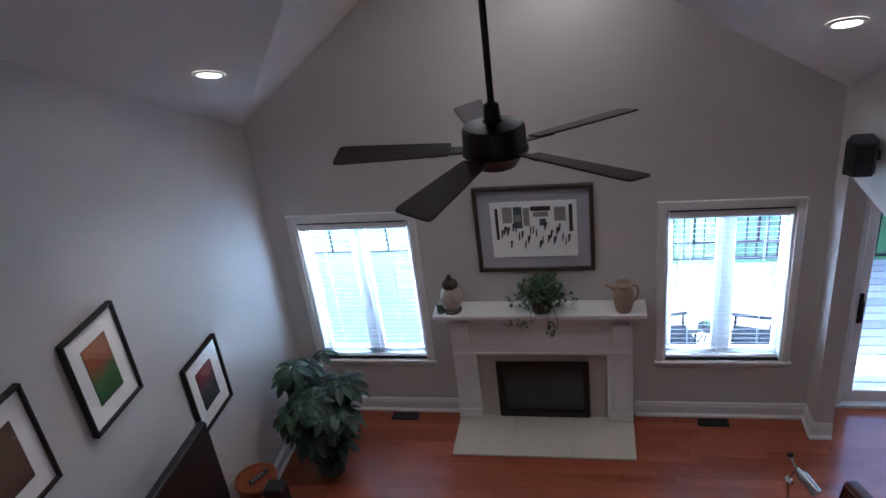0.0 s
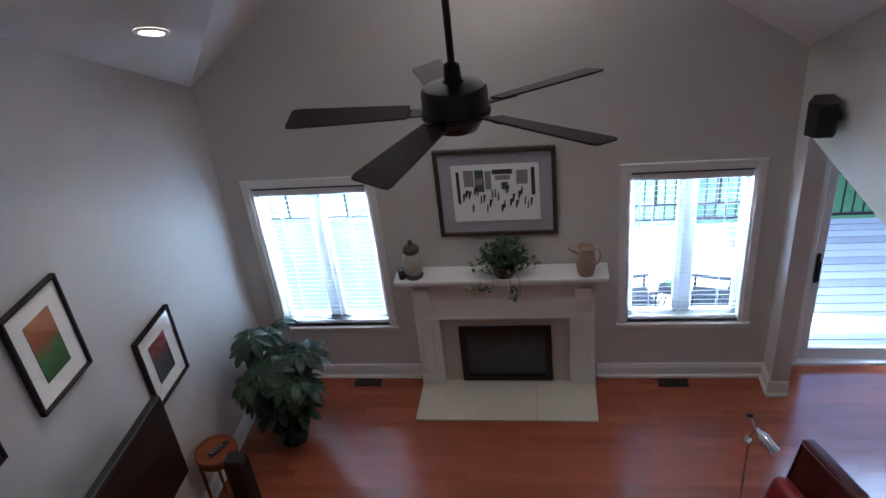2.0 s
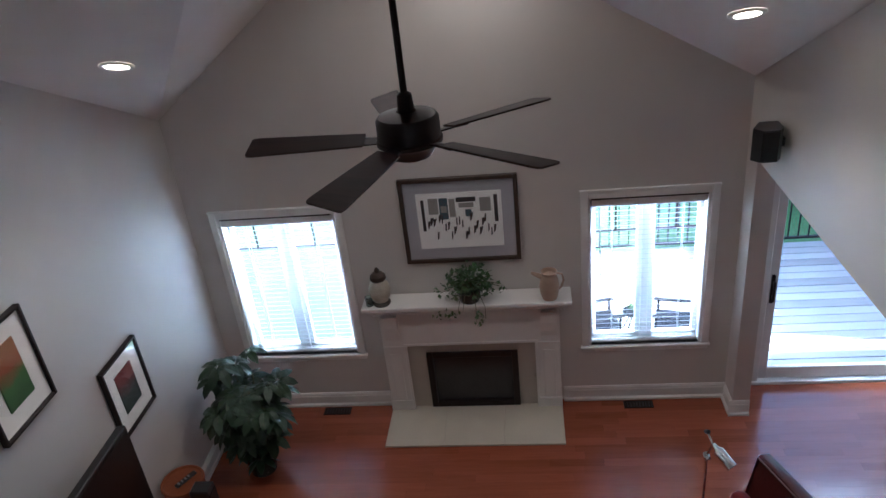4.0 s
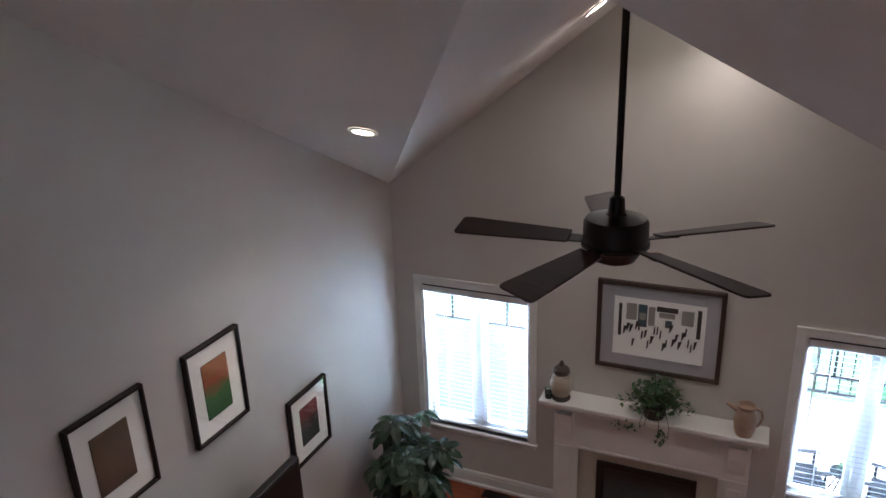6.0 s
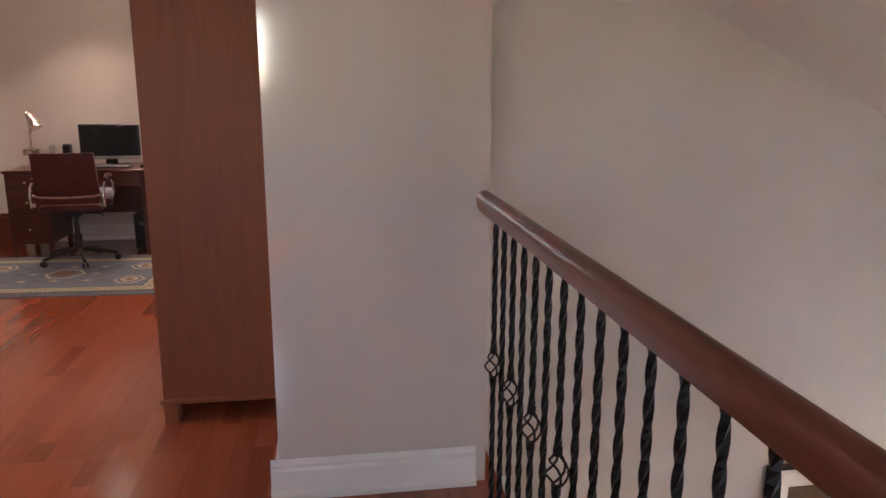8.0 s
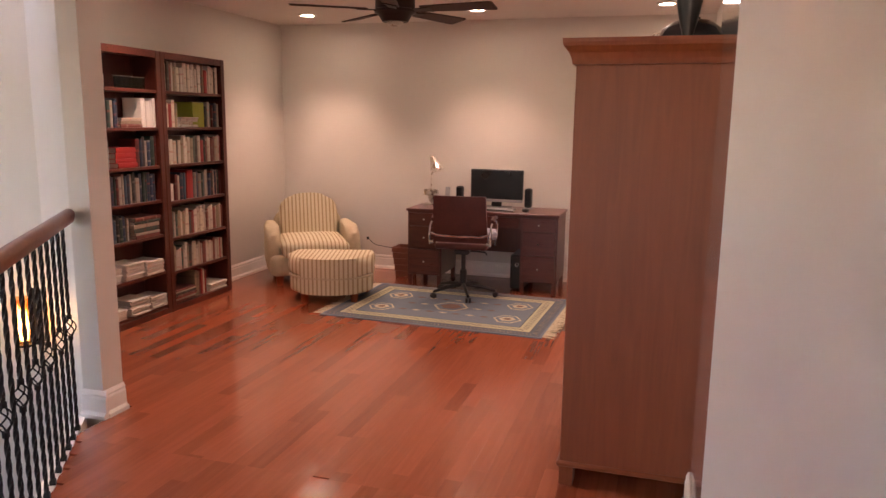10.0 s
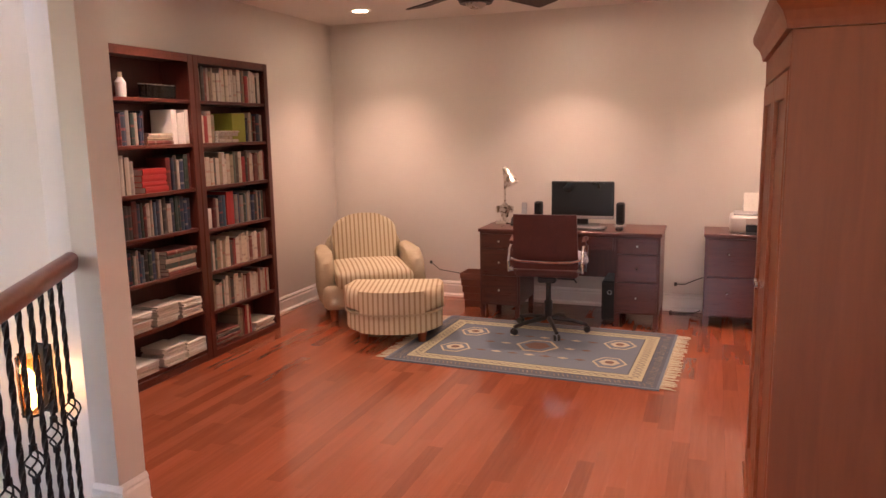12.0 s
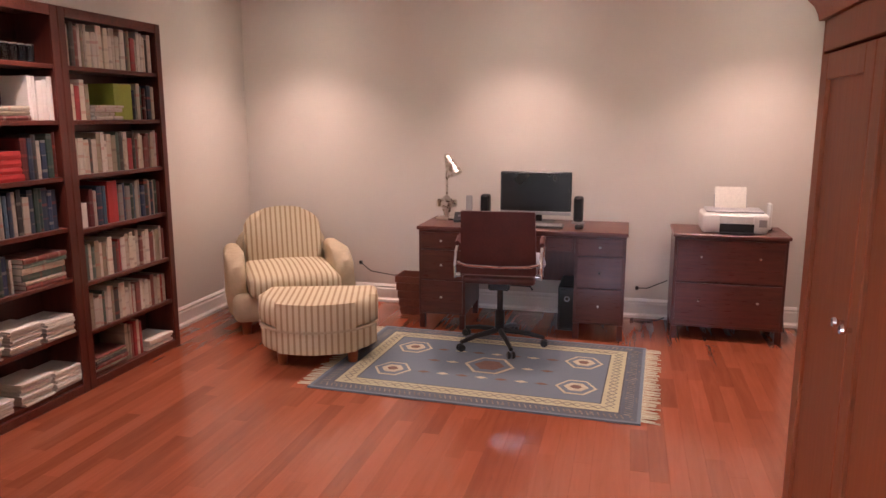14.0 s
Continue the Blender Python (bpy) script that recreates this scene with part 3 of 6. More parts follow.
def slider():
    d = setting("door_slider", boxes((1.70, 1.76, 5.72, 5.88, FL, -0.93), (4.44, 4.5, 5.72, 5.88, FL, -0.93), (1.70, 4.5, 5.72, 5.88, -0.98, -0.93), (1.70, 4.5, 5.70, 5.90, FL - 0.01, FL + 0.03), bevel=0.004), M_TRIM, "white sliding glass door to the deck, slid shut")
    for a, b, y in ((1.76, 3.14, 5.76), (3.06, 4.44, 5.82)):
        z0, z1, s = FL + 0.03, -0.98, 0.085
        p = part("door_panel", boxes((a, a + s, y, y + 0.045, z0, z1), (b - s, b, y, y + 0.045, z0, z1), (a + s, b - s, y, y + 0.045, z0, z0 + 0.12), (a + s, b - s, y, y + 0.045, z1 - s, z1), bevel=0.004), M_TRIM, d)
        g = part("pane", box(a + s, b - s, y + 0.02, y + 0.025, z0 + 0.12, z1 - s), M_GLASS, p)
        g.visible_shadow = False
    part("door_handle", boxes((1.785, 1.815, 5.735, 5.758, FL + 0.86, FL + 1.14), (1.793, 1.807, 5.70, 5.74, FL + 0.92, FL + 0.945), (1.793, 1.807, 5.70, 5.74, FL + 1.06, FL + 1.085), (1.79, 1.81, 5.69, 5.705, FL + 0.90, FL + 1.10), bevel=0.004), M_BRONZE, d, "dark bronze pull handle")


slider()

# ---- outdoors ----
DZ = -3.10
setting("ground", box(-70, 70, 5.8, 160, -3.6, -3.38), M_LAWN, "sunlit mown lawn")
setting("pavement_path", box(-14, 0.0, 10.6, 12.4, -3.4, -3.36), M_GRAVEL, "pale gravel path across the lawn")
# Added out of view to cast shade on the deck by the sliding door.
setting("wall_sun_blocker", box(6.4, 6.7, 5.9, 14.0, -3.4, 2.6), M_SIDING)
# Base slab is coloured dark for the shaded void below the board gaps.
deck = setting("pavement_deck", boxes((-0.15, 6.3, 5.9, 8.55, -3.38, DZ - 0.03)), M_JARDK, "weathered grey board deck")
for i in range(18):
    part("board", box(-0.15, 6.3, 5.9 + i * 0.148, 6.036 + i * 0.148, DZ - 0.032, DZ, bevel=0.004), M_DECK, deck)


def deck_rail():
    r = thing("deck_railing", pose(3.05, 8.5, DZ), "dark metal deck railing with white posts", "railing")
    part("top_rail", box(-3.2, 3.2, -0.03, 0.03, 0.9, 0.94, bevel=0.006), M_IRON, r)
    part("bottom_rail", box(-3.2, 3.2, -0.02, 0.02, 0.08, 0.11, bevel=0.004), M_IRON, r)
    bm = box(-0.008, 0.008, -0.008, 0.008, 0.11, 0.9)
    first = part("baluster", bm, M_IRON, r)
    first.location.x = -3.15
    for i in range(1, 53):
        o = new("baluster", first.data)
        o.parent = r
        o.location.x = -3.15 + i * 0.12
    for x in (-3.2, -1.1, 0.95, 3.2):
        p = part("post", box(x - 0.055, x + 0.055, -0.055, 0.055, 0, 1.02, bevel=0.006), M_TRIM, r, "white post")
        part("post_cap", lathe([(0.0, 1.08), (0.05, 1.05), (0.08, 1.02), (0.08, 1.0)], 4, pose(x, 0, 0, 0, 0, 45)), M_TRIM, p)


deck_rail()


def rocker(m):
    c = thing("rocking_chair", m, "dark ladder-back rocking chair on the deck", "chair", "rocking chairs")
    for s in (-1, 1):
        y = 0.25 * s
        part("rocker_rail", tube([(-0.42, y, 0.10), (-0.2, y, 0.035), (0.05, y, 0.02), (0.3, y, 0.045), (0.45, y, 0.09)], 0.018), M_IRON, c)
        part("back_post", tube([(-0.22, y, 0.04), (-0.24, y, 0.45), (-0.36, y, 1.12)], 0.02), M_IRON, c)
        part("front_leg", tube([(0.25, y, 0.04), (0.25, y, 0.62)], 0.02), M_IRON, c)
        part("armrest", box(-0.28, 0.32, y - 0.04, y + 0.04, 0.61, 0.635, bevel=0.008), M_IRON, c)
    part("seat", box(-0.25, 0.28, -0.26, 0.26, 0.40, 0.43, bevel=0.01), M_IRON, c)
    for i in range(6):
        z = 0.52 + i * 0.105
        x = -0.24 - (z - 0.45) * 0.18
        part("back_slat", box(x - 0.01, x + 0.01, -0.24, 0.24, z, z + 0.055, bevel=0.004), M_IRON, c)
    return c


rk = rocker(pose(0.42, 6.55, DZ, 0, 0, 14) @ Matrix.Scale(0.66, 4))
copy_thing(rk, pose(1.16, 6.52, DZ, 0, 0, 166))


def side_table():
    t = thing("patio_table", pose(0.80, 6.72, DZ) @ Matrix.Scale(0.55, 4), "small dark metal patio table with folding legs", "table")
    part("tabletop", lathe([(0, 0.50), (0.22, 0.50), (0.225, 0.49), (0.22, 0.48), (0, 0.48)], 20), M_IRON, t)
    for a in range(4):
        q = radians(45 + 90 * a)
        part("leg", tube([(0.05 * math.cos(q), 0.05 * math.sin(q), 0.48), (0.26 * math.cos(q), 0.26 * math.sin(q), 0.0)], 0.012), M_IRON, t)
    part("planter_foliage", leaf_cloud(60, 0.13, 0.13, 0.10, 0.62, 0.05), M_HEDGE, t)


def leaf_cloud(n, rx, ry, rz, cz, size, cx=0.0, cy=0.0, seed=3):
    """Many small folded leaves in a ragged cloud."""
    rng = random.Random(seed)
    bm = bmesh.new()
    for _ in range(n):
        while True:
            p = Vector((rng.uniform(-1, 1), rng.uniform(-1, 1), rng.uniform(-1, 1)))
            if 0.25 < p.length < 1:
                break
        p = Vector((cx + p.x * rx, cy + p.y * ry, cz + p.z * rz))
        q = Euler((rng.uniform(-1, 1), rng.uniform(-1, 1), rng.uniform(0, 6.3))).to_matrix()
        s = size * rng.uniform(0.7, 1.3)
        v = [bm.verts.new(p + q @ Vector(c) * s) for c in ((-0.6, 0, 0), (0, 0.4, 0.12), (0.6, 0, 0), (0, -0.4, 0.12))]
        bm.faces.new((v[0], v[2], v[1]))
        bm.faces.new((v[0], v[3], v[2]))
    return bm


side_table()


def tree(m, h, seed):
    t = thing("tree", m, "leafy green garden tree on the lawn", "tree", "garden trees")
    rng = random.Random(seed)
    part("trunk", tube([(0, 0, -0.3), (0.05, 0, h * 0.3), (0, 0.1, h * 0.7)], 0.16, 8, 0.05), M_JARDK, t)
    for k in range(5):
        a = rng.uniform(0, 6.28)
        part("limb", tube([(0, 0, h * 0.35), (math.cos(a) * h * 0.15, math.sin(a) * h * 0.15, h * 0.55), (math.cos(a) * h * 0.28, math.sin(a) * h * 0.28, h * 0.75)], 0.06, 6, 0.02), M_JARDK, t)
    bm = bmesh.new()
    for k in range(7):
        a, r = rng.uniform(0, 6.28), rng.uniform(0, h * 0.25)
        other = leaf_cloud(260, h * 0.2, h * 0.2, h * 0.16, h * rng.uniform(0.5, 0.9), 0.22, r * math.cos(a), r * math.sin(a), seed * 10 + k)
        me = bpy.data.meshes.new("clump")
        other.to_mesh(me)
        other.free()
        bm.from_mesh(me)
        bpy.data.meshes.remove(me)
    part("crown", bm, M_HEDGE, t)


for tx, ty, th, ts in ((-14, 26, 6, 1), (-7, 30, 7, 2), (2, 28, 6, 3), (8, 25, 6.5, 4), (13, 30, 7, 5)):
    tree(pose(tx, ty, -3.38), th, ts)


def shrub(m, w, seed):
    t = thing("shrub", m, "low clipped green shrub beyond the railing", "shrub", "garden shrubs")
    part("stems", tube([(0, 0, 0), (0.02, 0, 0.3)], 0.03), M_JARDK, t)
    part("foliage", leaf_cloud(420, w, 0.4, 0.35, 0.42, 0.09, 0, 0, seed), M_HEDGE, t)


for sx, sy, sw, ss in ((3.2, 10.2, 0.8, 11), (4.9, 10.4, 0.9, 12), (1.2, 13.5, 0.7, 13)):
    shrub(pose(sx, sy, -3.38), sw, ss)

# ---- great room ----


def can_light(m, label, group, lit=True):
    c = thing("recessed_light", m, label, "ceiling light", group)
    part("trim_ring", lathe([(0.062, 0.0), (0.064, -0.006), (0.085, -0.008), (0.09, -0.002), (0.09, 0.004)], 28), M_TRIM, c)
    part("lens", lathe([(0.0, -0.0035), (0.063, -0.003), (0.063, 0.003), (0, 0.003)], 28), M_BULB, c, "glowing warm lens")
    return c


for cx, cy in STUDY_CANS:
    can_light(pose(cx, cy, 2.596), "lit white recessed light in the study ceiling", "study ceiling lights")
SLOPE = math.degrees(math.atan(RISE))
GSLOPE = math.degrees(math.atan(PITCH))


def main_z(y):
    return EAVE + RISE * (GY - y)


for cx, cy in ((-2.37, 3.9), (0.86, 3.92)):
    can_light(pose(cx, cy, main_z(cy) - 0.006, -SLOPE, 0, 0), "lit white recessed light in the sloped ceiling", "great room ceiling lights")
    lamp("slope_lamp", 'SPOT', look((cx, cy, main_z(cy) - 0.03), (cx + (1.3 if cx < RIDGE else -1.3), cy - 0.9, FL)), 4.4, SOFT, 0.05, 140, 1.0)
for s, gx, gyy in ((-1, -1.2, 4.78), (1, -0.43, 5.25)):
    gz = TOPZ - PITCH * abs(gx - RIDGE)
    can_light(pose(gx, gyy, gz - 0.007, 0, -GSLOPE if s < 0 else GSLOPE, 0), "lit white recessed light beside the ridge", "great room ceiling lights")
    lamp("ridge_lamp", 'SPOT', look((gx, gyy, gz - 0.04), (gx, gyy - 1.0, FL)), 2.2, SOFT, 0.05, 160, 1.0)


def ceiling_fan(m, rod, label, turn, base_blade=0.50):
    f = thing("ceiling_fan", m, label, "ceiling fan")
    part("downrod", tube([(0, 0, 0.1), (0, 0, rod - 0.02)], 0.014, 12), M_BRONZE, f)
    part("canopy", lathe([(0.0, rod), (0.07, rod), (0.068, rod - 0.03), (0.04, rod - 0.08), (0.018, rod - 0.1)], 24), M_BRONZE, f)
    part("coupling", lathe([(0.014, 0.17), (0.03, 0.16), (0.035, 0.10), (0.05, 0.085)], 20), M_BRONZE, f)
    part("motor_housing", lathe([(0.0, 0.095), (0.06, 0.09), (0.12, 0.075), (0.13, 0.06), (0.132, -0.02), (0.138, -0.025), (0.138, -0.04), (0.11, -0.06), (0.085, -0.10), (0.0, -0.10)], 32), M_BRONZE, f, smooth=True)
    part("light_cap", lathe([(0.055, -0.10), (0.05, -0.115), (0.03, -0.125), (0.0, -0.128)], 20), M_NICKEL, f)
    for i in range(5):
        a = turn + 72 * i
        q = pose(0, 0, -0.02, 0, 0, a) @ pose(0, 0, 0, -11, 0, 0)
        iron = part("blade_iron", prism([(0.10, -0.025), (0.20, -0.03), (0.26, -0.045), (0.26, 0.045), (0.20, 0.03), (0.10, 0.025)], -0.012, -0.006), M_BRONZE, f)
        iron.matrix_local = q
        outline = [(0.19, -0.048), (0.40, -0.060), (0.66, -0.072), (0.682, -0.068), (0.688, -0.058), (0.688, 0.058), (0.682, 0.068), (0.66, 0.072), (0.40, 0.060), (0.19, 0.048)]
        b = part("blade", prism(outline, -0.006, 0.002), M_BLADE, f)
        b.matrix_local = q
    return f


ceiling_fan(pose(-0.70, 3.01, 0.53), TOPZ - 0.64, "dark bronze ceiling fan with five walnut blades, at rest", 36)


def mantel():
    f = thing("fireplace_mantel", pose(-0.81, GY, FL), "white painted wooden fireplace mantel with dentil moulding", "fireplace")
    w = 0.785
    part("shelf", box(-0.89, 0.89, -0.25, -0.002, 1.185, 1.222, bevel=0.006), M_TRIM, f)
    part("crown_moulding", prism([(-0.002, 1.08), (-0.12, 1.08), (-0.13, 1.105), (-0.165, 1.115), (-0.19, 1.15), (-0.225, 1.165), (-0.225, 1.183), (-0.002, 1.183)], -0.85, 0.85, axis=0), M_TRIM, f)
    bm = bmesh.new()
    for i in range(58):
        x = -0.82 + i * 0.0288
        add_box(bm, x, x + 0.016, -0.150, -0.118, 1.082, 1.106)
    part("dentil_course", bm, M_TRIM, f)
    part("frieze", box(-w, w, -0.115, -0.002, 0.737, 1.08, bevel=0.004), M_TRIM, f)
    part("frieze_bead", boxes((-0.59, 0.59, -0.124, -0.115, 0.737, 0.762), (-0.59, -0.567, -0.124, -0.115, 0.02, 0.737), (0.567, 0.59, -0.124, -0.115, 0.02, 0.737), bevel=0.003), M_TRIM, f)
    for s in (-1, 1):
        a, b = sorted((s * 0.59, s * w))
        p = part("pilaster", box(a, b, -0.115, -0.002, 0.02, 0.736, bevel=0.004), M_TRIM, f)
        part("raised_panel", box(a + 0.045, b - 0.045, -0.124, -0.115, 0.14, 0.66, bevel=0.005), M_TRIM, p)
        part("plinth_block", box(a - 0.006, b + 0.006, -0.128, -0.116, 0.02, 0.13, bevel=0.004), M_TRIM, p)
        part("corbel", prism([(-0.115, 0.80), (-0.135, 0.86), (-0.16, 0.96), (-0.175, 1.079), (-0.115, 1.079)], a + 0.03, b - 0.03, axis=0), M_TRIM, p)
    part("stone_surround", boxes((-0.589, -0.41, -0.075, -0.002, 0.02, 0.736), (0.41, 0.589, -0.075, -0.002, 0.02, 0.736), (-0.41, 0.41, -0.075, -0.002, 0.635, 0.736)), M_TILE, f, "beige stone surround")
    fr = part("firebox_frame", boxes((-0.41, -0.355, -0.10, -0.03, 0.022, 0.635), (0.355, 0.41, -0.10, -0.03, 0.022, 0.635), (-0.355, 0.355, -0.10, -0.03, 0.58, 0.635), (-0.355, 0.355, -0.10, -0.03, 0.022, 0.075), bevel=0.005), M_BRONZE, f, "black bronze fire door frame")
    part("fire_glass", box(-0.355, 0.355, -0.06, -0.05, 0.075, 0.58), M_SMOKED, fr, "smoked glass fire doors")


mantel()


def hearth():
    h = thing("hearth_slab", pose(-0.81, GY, FL), "polished cream stone hearth slab on the floor", "hearth")
    for i in range(3):
        x = -0.79 + i * 0.527
        part("stone_tile", box(x, x + 0.525, -0.605, -0.001, 0, 0.02, bevel=0.003), M_STONE, h)


hearth()


def picture(m, w, h, name, label, rail, mat_w, material, depth=0.03, matte=M_MAT, inner=None):
    p = thing(name, m, label, "picture", "framed prints" if inner is None else "")
    f = part("picture_frame", boxes((-w / 2, -w / 2 + rail, -depth, 0, 0, h), (w / 2 - rail, w / 2, -depth, 0, 0, h), (-w / 2 + rail, w / 2 - rail, -depth, 0, 0, rail), (-w / 2 + rail, w / 2 - rail, -depth, 0, h - rail, h), bevel=0.003), M_BRONZE if inner is None else M_JARDK, p)
    part("mat_board", box(-w / 2 + rail, w / 2 - rail, -depth * 0.4, -0.002, rail, h - rail), matte, p)
    pr = part("print", box(-(w / 2 - mat_w), w / 2 - mat_w, -0.003, 0.003, -0.5 * (h - 2 * mat_w), 0.5 * (h - 2 * mat_w)), material, p)
    pr.location = (0, -depth * 0.4 - 0.003, h / 2)
    g = part("glazing", box(-w / 2 + rail, w / 2 - rail, -depth * 0.8, -depth * 0.8 + 0.002, rail, h - rail), M_PICGLASS, p)
    g.visible_shadow = False
    return p


def big_picture():
    w, h = 0.965, 0.77
    p = picture(pose(-0.80, GY - 0.002, -1.49), w, h, "framed_lithograph", "wide gallery-scene lithograph in a dark frame over the mantel", 0.035, 0.135, M_MAT, 0.035, M_GREYMAT, True)
    dark, teal, grey = plain("print_ink", (0.03, 0.028, 0.03), 0.8), plain("print_teal", (0.05, 0.09, 0.11), 0.8), plain("print_grey", (0.25, 0.24, 0.22), 0.8)
    rows = ((-0.31, -0.285, 0.30, 0.58, dark), (0.285, 0.315, 0.36, 0.60, dark), (-0.25, -0.17, 0.45, 0.59, grey), (-0.16, -0.09, 0.40, 0.59, teal), (-0.15, -0.10, 0.46, 0.52, grey), (-0.08, -0.03, 0.42, 0.58, grey), (-0.02, 0.14, 0.55, 0.59, dark), (0.0, 0.12, 0.50, 0.54, grey), (0.05, 0.10, 0.42, 0.48, teal), (0.17, 0.26, 0.46, 0.58, grey))
    for k, (a, b, c, d, m) in enumerate(rows):
        part("printed_panel", box(a, b, -0.0226 - k * 0.0002, -0.0202, c, d), m, p)
    rng = random.Random(5)
    for k in range(24):
        x, z = -0.27 + k * 0.0235, 0.24 + rng.uniform(-0.03, 0.14)
        part("printed_stroke", prism([(x, z), (x + 0.012, z + 0.01), (x + 0.02 + rng.uniform(-0.01, 0.015), z + 0.075), (x + 0.004, z + 0.07)], -0.0258, -0.0202, axis=1), dark, p)


big_picture()
for k, (py, pz, pw, ph, what) in enumerate(((2.38, -1.045, 0.50, 0.61, "brown abstract print in a dark frame on the side wall"), (3.18, -1.075, 0.48, 0.63, "orange and green landscape print in a dark frame"), (4.06, -1.84, 0.48, 0.57, "crimson and black print in a dark frame"))):
    picture(pose(LX + 0.002, py, pz, 0, 0, 90), pw, ph, "framed_print", what, 0.02, 0.13, M_ART[k], 0.04)


def wall_speaker():
    s = thing("wall_speaker", pose(1.30, 4.84, -0.44), "black wall loudspeaker tilted under the ceiling", "speaker")
    part("cabinet", prism([(-0.09, -0.05), (-0.04, -0.11), (0.06, -0.11), (0.098, -0.05), (0.098, 0.07), (-0.02, 0.07)], 0.02, 0.235), M_BLACK, s)
    part("grille", prism([(-0.078, -0.054), (-0.038, -0.114), (0.058, -0.114), (0.058, -0.108), (-0.036, -0.108), (-0.074, -0.050)], 0.03, 0.225), M_IRON, s)
    part("bracket", boxes((0.097, 0.129, -0.02, 0.04, 0.09, 0.15), bevel=0.004), M_BLACK, s)


wall_speaker()


def floor_vent(x):
    v = thing("floor_vent", pose(x, 5.47, FL), "brown metal floor register set in the boards", "vent", "floor vents")
    part("vent_rim", boxes((-0.13, 0.13, -0.05, -0.04, 0, 0.006), (-0.13, 0.13, 0.04, 0.05, 0, 0.006), (-0.13, -0.12, -0.04, 0.04, 0, 0.006), (0.12, 0.13, -0.04, 0.04, 0, 0.006)), M_BRONZE, v)
    part("backing", box(-0.12, 0.12, -0.04, 0.04, 0, 0.002), M_BLACK, v)
    for i in range(9):
        part("vent_slat", box(-0.118 + i * 0.027, -0.104 + i * 0.027, -0.04, 0.04, 0.002, 0.006), M_BRONZE, v)


floor_vent(-2.14)
floor_vent(0.66)


def ginger_jar():
    j = thing("lidded_jar", pose(-1.53, 5.42, FL + 1.223), "cream crackle jar with a dark carved lid", "jar")
    part("stand", lathe([(0, 0), (0.075, 0), (0.08, 0.015), (0.06, 0.035), (0, 0.035)], 24), M_JARDK, j)
    part("body", lathe([(0, 0.035), (0.06, 0.035), (0.085, 0.08), (0.095, 0.14), (0.08, 0.20), (0.055, 0.225), (0.055, 0.24), (0, 0.24)], 28), M_JAR, j, smooth=True)
    part("lid", lathe([(0.065, 0.24), (0.07, 0.25), (0.065, 0.28), (0.045, 0.30), (0.02, 0.31), (0.022, 0.33), (0.012, 0.35), (0, 0.355)], 24), M_JARDK, j, "dark carved wooden lid")


def tumbler():
    j = thing("small_glass", pose(-1.63, 5.39, FL + 1.223), "small clear glass beside the jar", "glass")
    part("bowl", lathe([(0.0, 0.004), (0.03, 0.0), (0.034, 0.09), (0.031, 0.09), (0.027, 0.012), (0, 0.012)], 20), M_SMOKEGLASS, j)


def jug():
    j = thing("stoneware_jug", pose(-0.10, 5.40, FL + 1.223), "blush stoneware pitcher with spout and handle", "jug")
    part("body", lathe([(0, 0), (0.06, 0.0), (0.075, 0.05), (0.085, 0.12), (0.072, 0.19), (0.058, 0.225), (0.068, 0.255), (0.060, 0.255), (0.050, 0.225), (0, 0.2)], 28), M_CLAY, j, smooth=True)
    part("spout", tube([(-0.05, 0, 0.20), (-0.10, 0, 0.225), (-0.145, 0, 0.25)], 0.026, 10, 0.013), M_CLAY, j)
    part("handle", tube([(0.062, 0, 0.235), (0.105, 0, 0.225), (0.118, 0, 0.17), (0.10, 0, 0.11), (0.078, 0, 0.085)], 0.010, 8), M_CLAY, j)


ginger_jar()
tumbler()
jug()


def ivy():
    p = thing("ivy_plant", pose(-0.77, 5.42, FL + 1.223), "trailing green ivy in a low pot on the mantel", "plant")
    part("pot", lathe([(0, 0), (0.08, 0), (0.10, 0.10), (0.105, 0.11), (0.09, 0.11), (0.085, 0.09), (0, 0.09)], 22), M_POT, p)
    rng = random.Random(8)
    bm = bmesh.new()
    for _ in range(30):
        a = rng.uniform(0, 6.28)
        r = rng.uniform(0.12, 0.30)
        droop = rng.uniform(-0.12, 0.22)
        pts = [(0, 0, 0.10), (math.cos(a) * r * 0.5, math.sin(a) * r * 0.25, 0.17 + droop * 0.4), (math.cos(a) * r, min(0.13, math.sin(a) * r * 0.5), max(0.03, 0.12 + droop))]
        if math.sin(a) < -0.7:
            pts.append((math.cos(a) * r, -0.265, rng.uniform(-0.07, 0.05)))
            pts[2] = (pts[2][0], -0.22, 0.06)
        add_tube(bm, pts, 0.003, 4)
    part("stems", bm, M_STEM, p)
    lf = bmesh.new()
    for k, (n, rx, ry, rz, cz, cx, cy, s) in enumerate(((240, 0.20, 0.13, 0.12, 0.20, 0, 0, 0.042), (120, 0.32, 0.13, 0.07, 0.12, 0, -0.03, 0.038), (40, 0.12, 0.09, 0.10, 0.28, 0.04, 0.02, 0.036), (26, 0.05, 0.02, 0.09, -0.01, 0.09, -0.27, 0.032), (22, 0.14, 0.03, 0.05, 0.02, -0.16, -0.25, 0.034))):
        o = leaf_cloud(n, rx, ry, rz, cz, s, cx, cy, 40 + k)
        me = bpy.data.meshes.new("clump")
        o.to_mesh(me)
        o.free()
        lf.from_mesh(me)
        bpy.data.meshes.remove(me)
    f = part("foliage", lf, M_IVY, p)
    f["kind"] = "stuff"


ivy()


